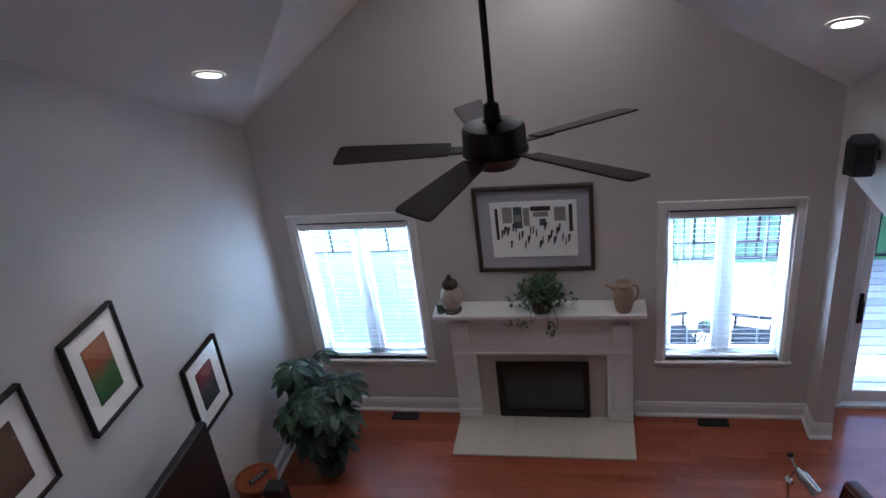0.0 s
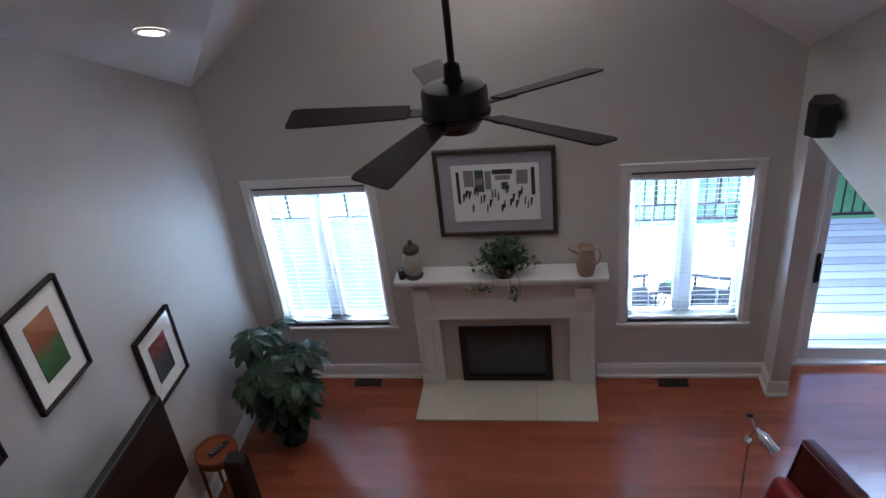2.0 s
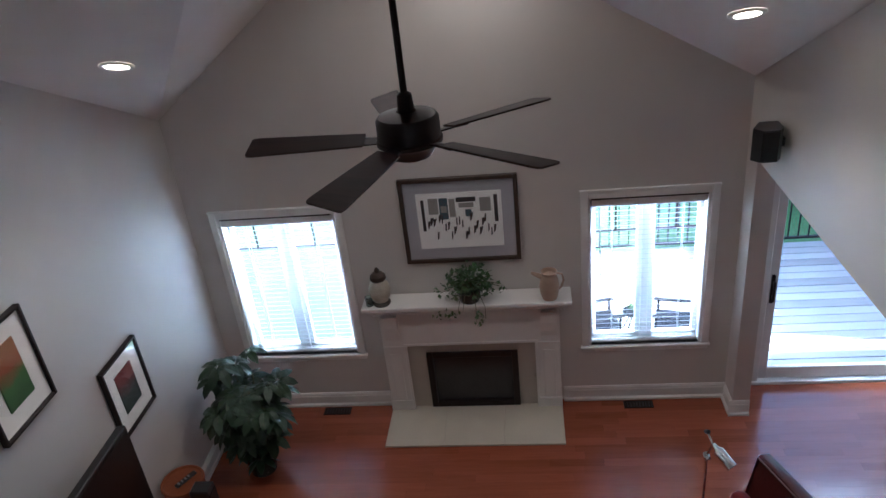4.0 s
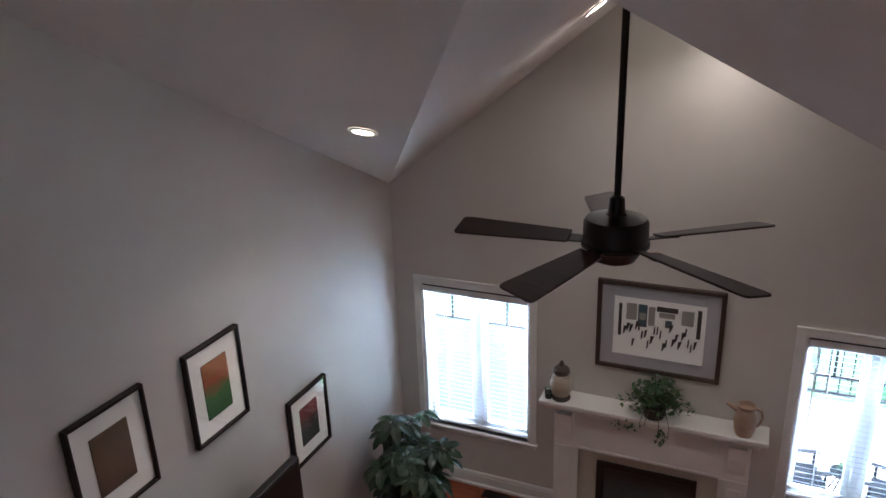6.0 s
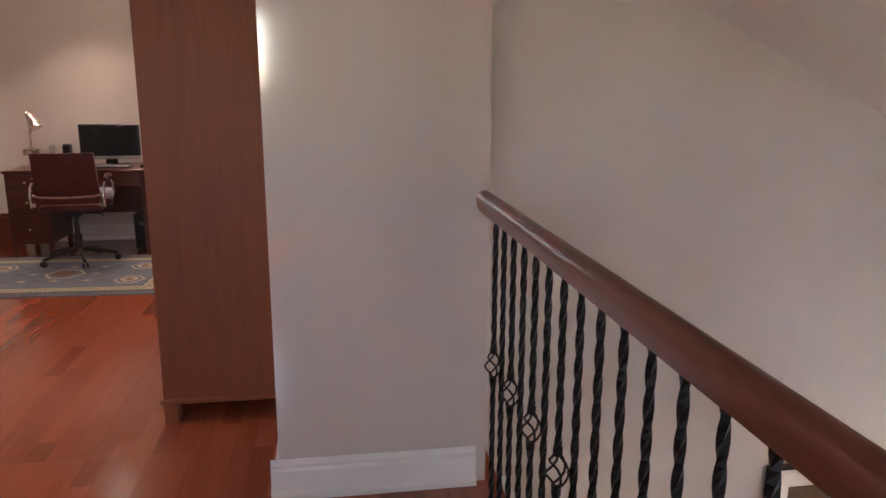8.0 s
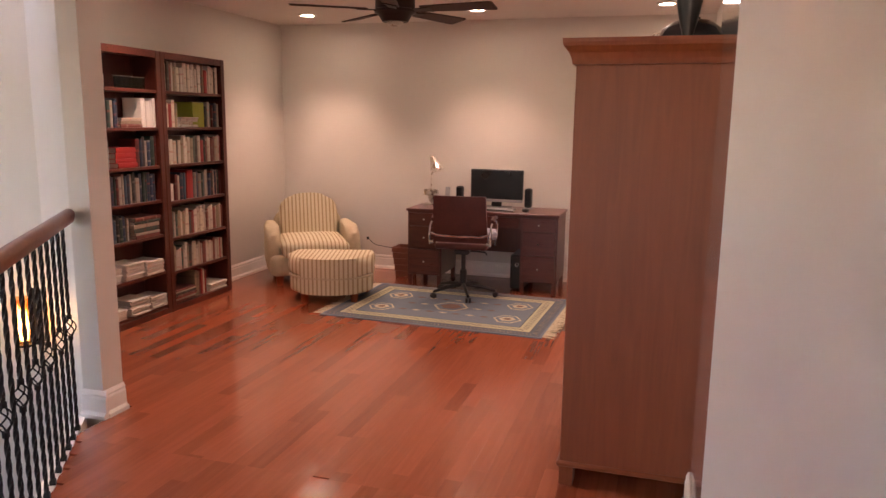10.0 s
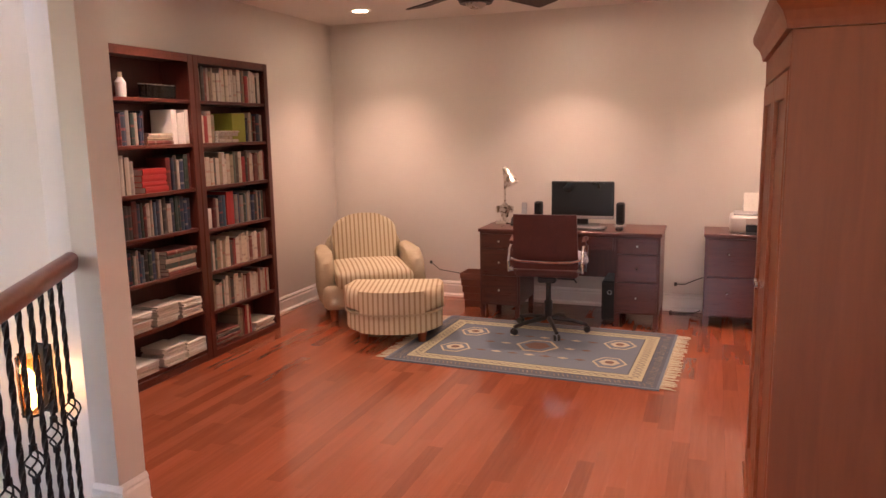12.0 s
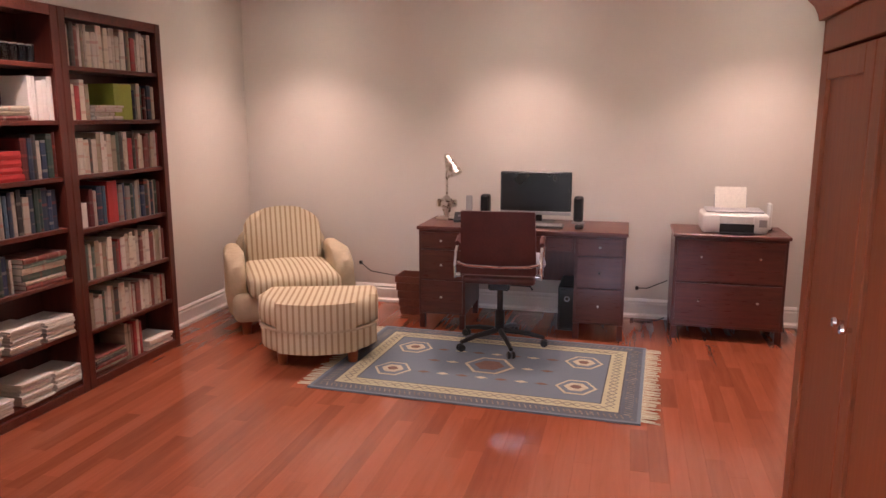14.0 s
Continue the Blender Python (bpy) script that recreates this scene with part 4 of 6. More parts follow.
def leaflet_fan():
    """Seven drooping leaflets round one stalk end, like a hand-shaped leaf."""
    bm = bmesh.new()
    for i in range(7):
        q = Matrix.Rotation(2 * math.pi * i / 7, 3, 'Z')
        pts = ((0.012, 0.0, 0.0), (0.045, 0.028, 0.006), (0.09, 0.040, -0.014), (0.135, 0.030, -0.050), (0.165, 0.0, -0.090))
        top = [bm.verts.new(q @ Vector(p)) for p in pts]
        low = [bm.verts.new(q @ Vector((p[0], -p[1], p[2]))) for p in pts[1:4]]
        mid = [bm.verts.new(q @ Vector((p[0], 0, p[2] - 0.008))) for p in pts[1:4]]
        bm.faces.new((top[0], mid[0], top[1]))
        bm.faces.new((top[0], low[0], mid[0]))
        for a in range(2):
            bm.faces.new((top[a + 1], mid[a], mid[a + 1], top[a + 2]))
            bm.faces.new((low[a], low[a + 1], mid[a + 1], mid[a]))
        bm.faces.new((top[3], mid[2], top[4]))
        bm.faces.new((low[2], top[4], mid[2]))
    return bm


def umbrella_plant():
    p = thing("umbrella_plant", pose(-2.64, 4.74, FL), "tall bushy umbrella plant in a dark pot by the window", "plant")
    part("pot", lathe([(0, 0), (0.11, 0), (0.14, 0.22), (0.15, 0.23), (0.15, 0.25), (0.135, 0.25), (0.13, 0.22), (0, 0.22)], 28), M_POT, p)
    part("soil", lathe([(0, 0.225), (0.13, 0.222), (0.13, 0.215), (0, 0.215)], 24), M_SOIL, p)
    rng = random.Random(21)
    ends = []
    for k in range(9):
        a = rng.uniform(0, 6.28)
        r = rng.uniform(0.03, 0.18)
        h = rng.uniform(0.74, 1.06)
        top = Vector((math.cos(a) * r, math.sin(a) * r, h))
        part("stem", tube([(0.4 * top.x, 0.4 * top.y, 0.22), (0.7 * top.x, 0.7 * top.y, 0.6), top], 0.012, 6, 0.007), M_STEM, p)
        for i in range(9):
            b = rng.uniform(0, 6.28)
            z = h * (rng.uniform(0.45, 1.0) if i < 7 else rng.uniform(0.2, 0.45))
            base = Vector((top.x * z / h, top.y * z / h, z))
            reach = rng.uniform(0.10, 0.34) * min(1.0, 0.35 + 0.8 * z)
            e = base + Vector((math.cos(b) * reach, math.sin(b) * reach, rng.uniform(0.02, 0.16)))
            e.x, e.y = max(-0.36, min(0.46, e.x)), max(-0.42, min(0.45, e.y))
            ends.append((base, e))
    bm = bmesh.new()
    for a, e in ends:
        add_tube(bm, [a, (a + e) / 2 + Vector((0, 0, 0.03)), e], 0.0035, 4)
    part("leaf_stalks", bm, M_STEM, p)
    me = None
    for a, e in ends:
        if me is None:
            o = part("leaf", leaflet_fan(), M_LEAF, p)
            me = o.data
        else:
            o = new("leaf", me)
            o.parent = p
        d = e - a
        s = rng.uniform(0.75, 1.15)
        o.matrix_local = Matrix.LocRotScale(e, Euler((rng.uniform(-0.5, 0.5) - d.y * 0.9, rng.uniform(-0.4, 0.4) + d.x * 0.9, rng.uniform(0, 6.3))), (s, s, s))


umbrella_plant()


def television():
    c = thing("media_cabinet", pose(-2.86, 2.95, FL), "low cherry media cabinet along the side wall", "cabinet")
    part("carcass", boxes((-0.22, 0.20, -0.62, 0.62, 0.07, 0.50), bevel=0.006), M_CHERRY, c)
    part("cabinet_top", box(-0.235, 0.225, -0.65, 0.65, 0.50, 0.53, bevel=0.006), M_CHERRY, c)
    for i in range(3):
        d = part("cabinet_door", box(0.20, 0.218, -0.60 + i * 0.405, -0.21 + i * 0.405, 0.09, 0.48, bevel=0.004), M_CHERRY, c)
        part("knob", lathe([(0, 0.02), (0.012, 0.018), (0.012, 0.01), (0.006, 0.0)], 12, pose(0.218, -0.25 + i * 0.405, 0.29, 0, 90, 0)), M_NICKEL, d)
    part("plinth", box(-0.2, 0.16, -0.58, 0.58, 0, 0.07), M_CHERRY, c)
    t = thing("television", pose(-2.82, 2.93, FL + 0.53), "large black flat television on the media cabinet", "television")
    part("panel", box(-0.035, 0.025, -0.56, 0.56, 0.42, 1.085, bevel=0.008), M_BLACK, t)
    part("screen", box(0.025, 0.028, -0.535, 0.535, 0.45, 1.06), M_SCREEN, t)
    part("neck", box(-0.03, 0.02, -0.09, 0.09, 0.015, 0.43, bevel=0.008), M_BLACK, t)
    part("foot", box(-0.13, 0.13, -0.27, 0.27, 0, 0.016, bevel=0.006), M_BLACK, t)


television()


def drum_table():
    t = thing("round_table", pose(-2.93, 4.02, FL), "round dark red side table by the wall", "table")
    part("tabletop", lathe([(0, 0.588), (0.14, 0.588), (0.148, 0.60), (0.16, 0.60), (0.165, 0.585), (0.155, 0.57), (0, 0.57)], 32), M_CHERRY, t)
    part("apron", lathe([(0.145, 0.57), (0.145, 0.51), (0.135, 0.51), (0.135, 0.57)], 28), M_CHERRY, t)
    for a in range(4):
        q = radians(45 + 90 * a)
        part("leg", tube([(0.14 * math.cos(q), 0.14 * math.sin(q), 0.57), (0.15 * math.cos(q), 0.15 * math.sin(q), 0.0)], 0.016, 8, 0.011), M_CHERRY, t)
    r = thing("remote_control", pose(-2.90, 4.02, FL + 0.60, 0, 0, 60), "black remote control on the round table", "remote")
    part("body", box(-0.09, 0.09, -0.022, 0.022, 0, 0.018, bevel=0.006), M_BLACK, r)
    part("buttons", boxes(*[(-0.07 + i * 0.03, -0.055 + i * 0.03, -0.012 + j * 0.014, -0.004 + j * 0.014, 0.018, 0.0205) for i in range(4) for j in range(2)]), M_GREY, r)
    s = thing("floor_speaker", pose(-2.60, 3.72, FL), "slim black floor speaker beside the television", "speaker")
    part("column", box(-0.07, 0.07, -0.06, 0.06, 0.03, 0.84, bevel=0.01), M_BLACK, s)
    part("base", box(-0.11, 0.11, -0.11, 0.11, 0, 0.03, bevel=0.006), M_BLACK, s)
    part("grille", box(0.07, 0.076, -0.05, 0.05, 0.10, 0.80), M_IRON, s)


drum_table()


def reading_lamp():
    l = thing("reading_lamp", pose(0.80, 3.73, FL), "chrome pharmacy floor lamp beside the armchair", "lamp")
    part("base", lathe([(0, 0), (0.12, 0), (0.12, 0.012), (0.10, 0.022), (0.02, 0.03), (0, 0.03)], 28), M_CHROME, l)
    part("pole", tube([(0, 0, 0.02), (0, 0, 1.05)], 0.010, 10), M_CHROME, l)
    part("swivel", lathe([(0, 0.03), (0.02, 0.02), (0.02, -0.02), (0, -0.03)], 14, pose(0, 0, 1.05, 90, 0, 0)), M_CHROME, l)
    part("arm", tube([(0.0, 0.035, 1.22), (0.03, 0.0, 1.15), (0.0, 0.0, 1.06)], 0.008, 8), M_CHROME, l)
    part("counterweight", lathe([(0, -0.02), (0.014, -0.015), (0.014, 0.015), (0, 0.02)], 12, pose(0.0, 0.035, 1.22, 50, 30, 0)), M_IRON, l)
    q = look((0.03, -0.01, 1.16), (0.13, -0.15, 1.07)) @ pose(0, 0, 0, 180, 0, 0)
    part("shade", lathe([(0.012, 0.0), (0.018, 0.03), (0.034, 0.05), (0.036, 0.17), (0.034, 0.17), (0.031, 0.05), (0, 0.04)], 24, q), M_CHROME, l, smooth=True)


reading_lamp()


def leather_chair():
    """A club chair turned to the room, its tall flat back to the opening."""
    c = thing("leather_armchair", pose(0.99, 3.39, FL, 0, 0, 111), "dark red leather armchair with a tall flat back", "armchair")
    part("seat_base", box(-0.29, 0.29, -0.16, 0.40, 0.12, 0.30, bevel=0.02), M_LEATHER, c)
    part("seat_cushion", softbox(-0.20, 0.20, -0.10, 0.42, 0.30, 0.45, 0.05, 3, 0.03), M_LEATHER, c, smooth=True)
    b = part("backrest", box(-0.32, 0.32, -0.045, 0.045, 0.0, 0.74, bevel=0.018, seg=3), M_LEATHER, c, smooth=True)
    b.matrix_local = pose(0, -0.16, 0.28, 12, 0, 0)
    part("back_piping", tube([(-0.30, 0.05, 0.02), (-0.30, 0.05, 0.72), (0.30, 0.05, 0.72), (0.30, 0.05, 0.02)], 0.008, 6), M_LEATHER, b)
    for s in (-1, 1):
        part("armrest", softbox(s * 0.26 - 0.05, s * 0.26 + 0.05, -0.12, 0.38, 0.15, 0.60, 0.05, 3, 0.02), M_LEATHER, c, smooth=True)
        for y in (-0.12, 0.34):
            part("leg", lathe([(0, 0), (0.02, 0), (0.03, 0.12), (0, 0.12)], 12, pose(s * 0.25, y, 0)), M_JARDK, c)
    p = thing("throw_cushion", pose(0.99, 3.39, FL) @ pose(0, 0, 0, 0, 0, 111) @ pose(0.05, 0.02, 0.47, 16, 0, 0), "bright red leather cushion leaning on the armchair", "cushion")
    part("cover", softbox(-0.2, 0.2, -0.06, 0.06, 0.0, 0.40, 0.05, 3), plain("scarlet_leather", (0.27, 0.02, 0.02), 0.4, 0, 0.15, 8, 0.1), p, smooth=True)
    part("piping", tube([(-0.19, 0, 0.02), (-0.19, 0, 0.38), (0.19, 0, 0.38), (0.19, 0, 0.02)], 0.006, 6), M_LEATHER, p)


leather_chair()

# ---- loft railings ----


def balustrade(m, x0, x1, label):
    """Wooden handrail on twisted iron bars, every second one with a basket."""
    r = thing("balustrade", m, label, "railing", "loft railings")
    prof = arc(0, 1.100, 0.030, -20, 200, 10) + [(-0.025, 1.070), (-0.019, 1.058), (0.019, 1.058), (0.025, 1.070)]
    part("handrail", prism(prof, x0, x1, axis=0), M_RAIL, r, "round-topped reddish wooden handrail", smooth=True)

    def bar(z0, z1, twisted, x=0.0):
        bm = bmesh.new()
        n = max(2, int((z1 - z0) / 0.02)) if twisted else 1
        rings = []
        for i in range(n + 1):
            z = z0 + (z1 - z0) * i / n
            a = (z - z0) * 24 if twisted else 0
            rings.append([bm.verts.new((0.0072 * math.sqrt(2) * math.cos(a + q * math.pi / 2 + math.pi / 4), 0.0072 * math.sqrt(2) * math.sin(a + q * math.pi / 2 + math.pi / 4), z)) for q in range(4)])
        for u, v in zip(rings, rings[1:]):
            for q in range(4):
                bm.faces.new((u[q], u[(q + 1) % 4], v[(q + 1) % 4], v[q]))
        return bm

    def basket():
        bm = bmesh.new()
        for k in range(4):
            pts = []
            for i in range(9):
                f = i / 8
                a = k * math.pi / 2 + f * math.pi * 1.0
                q = 0.004 + 0.026 * math.sin(math.pi * f)
                pts.append((q * math.cos(a), q * math.sin(a), 0.498 + 0.10 * f))
            add_tube(bm, pts, 0.0035, 5)
        for z in (0.493, 0.603):
            add_lathe(bm, [(0.0, z - 0.014), (0.013, z - 0.01), (0.013, z + 0.01), (0, z + 0.014)], 8)
        return bm

    twist = link_mesh("baluster", bar(0.0, 1.062, True), M_IRON)
    halves = bar(0.0, 0.498, True)
    hm = bpy.data.meshes.new("h")
    up = bar(0.598, 1.062, True)
    up.to_mesh(hm)
    up.free()
    halves.from_mesh(hm)
    bpy.data.meshes.remove(hm)
    split = link_mesh("baluster", halves, M_IRON)
    bk = link_mesh("basket", basket(), M_IRON)
    shoe = link_mesh("shoe", lathe([(0.0, 0.0), (0.018, 0.0), (0.018, 0.018), (0.011, 0.03), (0, 0.03)], 4, pose(0, 0, 0, 0, 0, 45)), M_IRON)
    n = int((x1 - x0 - 0.13) / 0.12)
    for i in range(n):
        x = x0 + 0.187 + i * 0.12
        has = i % 2 == 0
        b = new("baluster", (split if has else twist).data)
        b.parent, b.location = r, (x, 0, 0)
        s = new("shoe", shoe.data)
        s.parent = b
        if has:
            k = new("basket", bk.data)
            k.parent = b
    for o in (twist, split, bk, shoe):
        bpy.data.objects.remove(o)
    return r


balustrade(pose(0, 0.462, 0), -2.467, 3.2, "wooden handrail on black twisted iron balusters over the great room")
balustrade(pose(SLANT[0], SLANT[1], 0, 0, 0, SLANT[2]), 0.0, 2.48, "wooden handrail on black twisted iron balusters over the foyer")
balustrade(pose(-1.04, -2.01, 0), 0.0, 4.24, "wooden handrail on black twisted iron balusters along the stairwell")


def sconce():
    s = thing("wall_sconce", pose(-3.70, -4.30, 0.11), "lit amber glass wall sconce in an iron holder", "wall lamp")
    part("backplate", box(0, 0.012, -0.05, 0.05, 0.02, 0.40, bevel=0.004), M_IRON, s)
    part("arm", tube([(0.01, 0, 0.06), (0.08, 0, 0.03), (0.11, 0, 0.05)], 0.008, 8), M_IRON, s)
    part("cup", lathe([(0, 0.04), (0.05, 0.045), (0.055, 0.06), (0, 0.06)], 20, pose(0.11, 0, 0)), M_IRON, s)
    g = part("shade", lathe([(0.05, 0.06), (0.058, 0.14), (0.058, 0.36), (0.054, 0.36), (0.054, 0.14), (0.046, 0.065)], 24, pose(0.11, 0, 0)), M_AMBER, s, "amber glass cylinder")
    g.visible_shadow = False
    part("bulb", lathe([(0, 0.07), (0.022, 0.09), (0.032, 0.18), (0.022, 0.27), (0, 0.30)], 16, pose(0.11, 0, 0)), M_FLAME, s, "glowing bulb")
    part("cage", boxes((0.165, 0.171, -0.004, 0.004, 0.05, 0.37), (0.105, 0.115, -0.066, -0.060, 0.05, 0.37), (0.105, 0.115, 0.060, 0.066, 0.05, 0.37)), M_IRON, s)


sconce()
lamp("sconce_lamp", 'POINT', pose(-3.51, -4.30, 0.41), 0.05, (1.0, 0.66, 0.36), 0.04)

# ---- study ----


def bookcase(x1, x0, shelves, label):
    """An open case against the wall, from x0 to x1, with shelf tops at the given heights."""
    w = x1 - x0
    c = thing("bookcase", pose((x0 + x1) / 2, -4.573, 0), label, "bookcase", "study bookcases")
    d, h, t = 0.235, 2.11, 0.036
    for s in (-1, 1):
        a, b = sorted((s * w / 2, s * (w / 2 - t)))
        part("side_panel", box(a, b, 0, d, 0, h, bevel=0.003), M_MAHOG, c)
        fa, fb = sorted((s * w / 2, s * (w / 2 - 0.05)))
        part("face_stile", box(fa, fb, d, d + 0.012, 0, h, bevel=0.003), M_MAHOG, c)
    part("back_panel", box(-w / 2 + t, w / 2 - t, 0, 0.012, 0.05, h), M_MAHOG, c)
    part("top_panel", box(-w / 2 + t, w / 2 - t, 0.012, d, h - 0.04, h, bevel=0.003), M_MAHOGX, c)
    part("face_rail", box(-w / 2 + 0.05, w / 2 - 0.05, d, d + 0.012, h - 0.055, h, bevel=0.003), M_MAHOGX, c)
    part("plinth", box(-w / 2 + t, w / 2 - t, d - 0.02, d + 0.01, 0, 0.05, bevel=0.003), M_MAHOGX, c)
    for z in shelves:
        part("shelf", box(-w / 2 + t, w / 2 - t, 0.012, d - 0.005, z - 0.024, z, bevel=0.003), M_MAHOGX, c)
    return c


def book_mesh(name, t, d, h, material):
    """Two boards, a rounded spine and the page block between them; the spine faces +y."""
    bm = bmesh.new()
    b = 0.0025
    add_box(bm, 0, b, 0, d, 0, h)
    add_box(bm, t - b, t, 0, d, 0, h)
    sp = [(b, d - 0.004), (t - b, d - 0.004), (t - b, d + 0.001), (t / 2, d + 0.004), (b, d + 0.001)]
    add_prism(bm, sp, 0, h)
    n = len(bm.faces)
    add_box(bm, b, t - b, 0.006, d - 0.004, 0.003, h - 0.004)
    bm.faces.ensure_lookup_table()
    for f in bm.faces[n:]:
        f.material_index = 1
    me = bpy.data.meshes.new(name)
    bm.to_mesh(me)
    bm.free()
    me.materials.append(material)
    me.materials.append(M_PAPER)
    return me


BOOK_RNG = random.Random(77)


def book_row(x_from, x_to, z, material, hmin, hmax, tag, lean_last=False):
    """Standing books from x_from down to x_to, spines to the room."""
    rng = BOOK_RNG
    x = x_from
    while x > x_to + 0.02:
        t, h, d = rng.uniform(0.016, 0.042), rng.uniform(hmin, hmax), rng.uniform(0.15, 0.19)
        if x - t < x_to:
            break
        m = material
        ob = new("book", book_mesh("book", t, d, h, m))
        ob.matrix_world = pose(x - t, -4.56 + (0.195 - d) + rng.uniform(-0.008, 0.006), z + 0.0005, 0, 0, 0)
        tagged(ob, tag, "book", "books on the shelves")
        x -= t + rng.uniform(0.0005, 0.004)
    return x


def flat_stack(x, z, n, w, d, material, name, label, category, hmin=0.008, hmax=0.02):
    rng = BOOK_RNG
    for _ in range(n):
        t = rng.uniform(hmin, hmax)
        me = book_mesh(name, t, w * rng.uniform(0.9, 1.0), d * rng.uniform(0.9, 1.0), material)
        ob = new(name, me)
        ob.matrix_world = Matrix.Translation((x - d / 2 + rng.uniform(-0.006, 0.006), -4.54 + rng.uniform(0, 0.012), z + t + 0.0006)) @ Euler((0, radians(90), 0)).to_matrix().to_4x4()
        tagged(ob, label, category, "stacks on the shelves")
        z += t + 0.0012
    return z


LX0, LX1, RX0 = -4.25, -5.08, -5.95
ZR = (1.81, 1.52, 1.22, 0.918, 0.615, 0.33, 0.055)
ZL = (1.81, 1.52, 1.22, 0.945, 0.665, 0.36, 0.075)
bookcase(LX0, LX1 + 0.002, ZL, "tall mahogany bookcase, half full of books and papers")
bookcase(LX1 - 0.002, RX0, ZR, "tall mahogany bookcase packed with books")
R0, R1 = LX1 - 0.045, RX0 + 0.045
L0, L1 = LX0 - 0.045, LX1 + 0.045
MIXED, DARK = "upright book with a printed spine", "upright dark hardback book"
book_row(R0, R1, ZR[0], M_BOOK, 0.19, 0.24, MIXED)
book_row(R0, R0 - 0.2, ZR[1], M_BOOK, 0.17, 0.22, MIXED)
zt = flat_stack(R0 - 0.34, ZR[1], 4, 0.18, 0.24, M_BOOK, "book", "book lying flat in a pile", "book", 0.014, 0.024)
gb = new("book", book_mesh("book", 0.16, 0.18, 0.21, M_GREENBOOK))
gb.matrix_world = pose(R0 - 0.56, -4.55, ZR[1] + 0.0005)
tagged(gb, "thick lime green book standing upright", "book", "books on the shelves")
book_row(R0 - 0.57, R1, ZR[1], M_BOOKDK, 0.17, 0.22, DARK)
book_row(R0, R1, ZR[2], M_BOOK, 0.18, 0.235, MIXED)
wb = new("book", book_mesh("book", 0.10, 0.17, 0.14, M_WHITE))
wb.matrix_world = pose(R0 - 0.11, -4.55, ZR[3] + 0.0005)
tagged(wb, "thick white book on the shelf", "book", "books on the shelves")
book_row(R0 - 0.12, R0 - 0.26, ZR[3], M_BOOKDK, 0.2, 0.23, DARK)
rb = new("book", book_mesh("book", 0.085, 0.18, 0.245, M_REDBOOK))
rb.matrix_world = pose(R0 - 0.36, -4.55, ZR[3] + 0.0005)
tagged(rb, "thick red book standing upright", "book", "books on the shelves")
book_row(R0 - 0.37, R1, ZR[3], M_BOOKDK, 0.19, 0.235, DARK)
book_row(R0, R1, ZR[4], M_BOOK, 0.18, 0.235, MIXED)
book_row(R0, R1, ZR[5], M_BOOK, 0.17, 0.23, MIXED)
flat_stack(R0 - 0.16, ZR[6], 7, 0.2, 0.28, M_BOOK, "magazine", "magazine lying in a pile on the bottom shelf", "magazine")
book_row(R0 - 0.32, R0 - 0.48, ZR[6], M_BOOK, 0.2, 0.24, MIXED)
flat_stack(R0 - 0.63, ZR[6], 4, 0.2, 0.26, M_PAPER, "magazine", "magazine lying in a pile on the bottom shelf", "magazine")
book_row(L0, L0 - 0.32, ZL[1], M_BOOKDK, 0.15, 0.21, DARK)
flat_stack(L0 - 0.46, ZL[1], 3, 0.18, 0.24, M_BOOK, "book", "book lying flat in a pile", "book", 0.02, 0.03)
book_row(L0 - 0.58, L1, ZL[1], M_WHITE, 0.2, 0.235, "white binder standing upright")
book_row(L0, L0 - 0.24, ZL[2], M_BOOKDK, 0.2, 0.245, DARK)
flat_stack(L0 - 0.38, ZL[2], 4, 0.18, 0.22, M_REDBOOK, "box", "flat red box in a pile", "box", 0.03, 0.045)
book_row(L0 - 0.50, L1, ZL[2], M_BOOKDK, 0.19, 0.24, DARK)
book_row(L0, L1, ZL[3], M_BOOKDK, 0.19, 0.245, DARK)
book_row(L0, L0 - 0.38, ZL[4], M_BOOKDK, 0.17, 0.21, DARK)
flat_stack(L0 - 0.55, ZL[4], 6, 0.2, 0.30, M_BOOK, "book", "large book lying flat in a pile", "book", 0.018, 0.035)
for q, n in ((0.13, 8), (0.38, 9), (0.62, 7)):
    flat_stack(L0 - q, ZL[5], n, 0.2, 0.21, M_PAPER, "magazine", "pale magazine lying in a pile", "magazine")
for q, n in ((0.15, 6), (0.42, 8), (0.65, 7)):
    flat_stack(L0 - q, ZL[6], n, 0.2, 0.22, M_PAPER, "magazine", "pale magazine lying in a pile", "magazine")


def bottle():
    b = thing("lotion_bottle", pose(L0 - 0.22, -4.42, ZL[0]), "small white bottle with a cap on the top shelf", "bottle")
    part("body", lathe([(0, 0), (0.03, 0), (0.033, 0.09), (0.014, 0.12), (0, 0.12)], 18), M_WHITE, b)
    part("cap", lathe([(0.013, 0.12), (0.014, 0.15), (0, 0.152)], 14), M_CREAM, b)
    for i in range(6):
        g = thing("shot_glass", pose(L0 - 0.40 - i * 0.055, -4.42, ZL[0]), "small dark glass in a row on the shelf", "glass", "row of glasses")
        part("bowl", lathe([(0, 0.003), (0.02, 0), (0.024, 0.09), (0.021, 0.09), (0.017, 0.01), (0, 0.01)], 14), M_SMOKEGLASS, g)
        part("rim", lathe([(0.021, 0.088), (0.0245, 0.088), (0.0245, 0.094), (0.021, 0.094)], 14), M_NICKEL, g)


bottle()


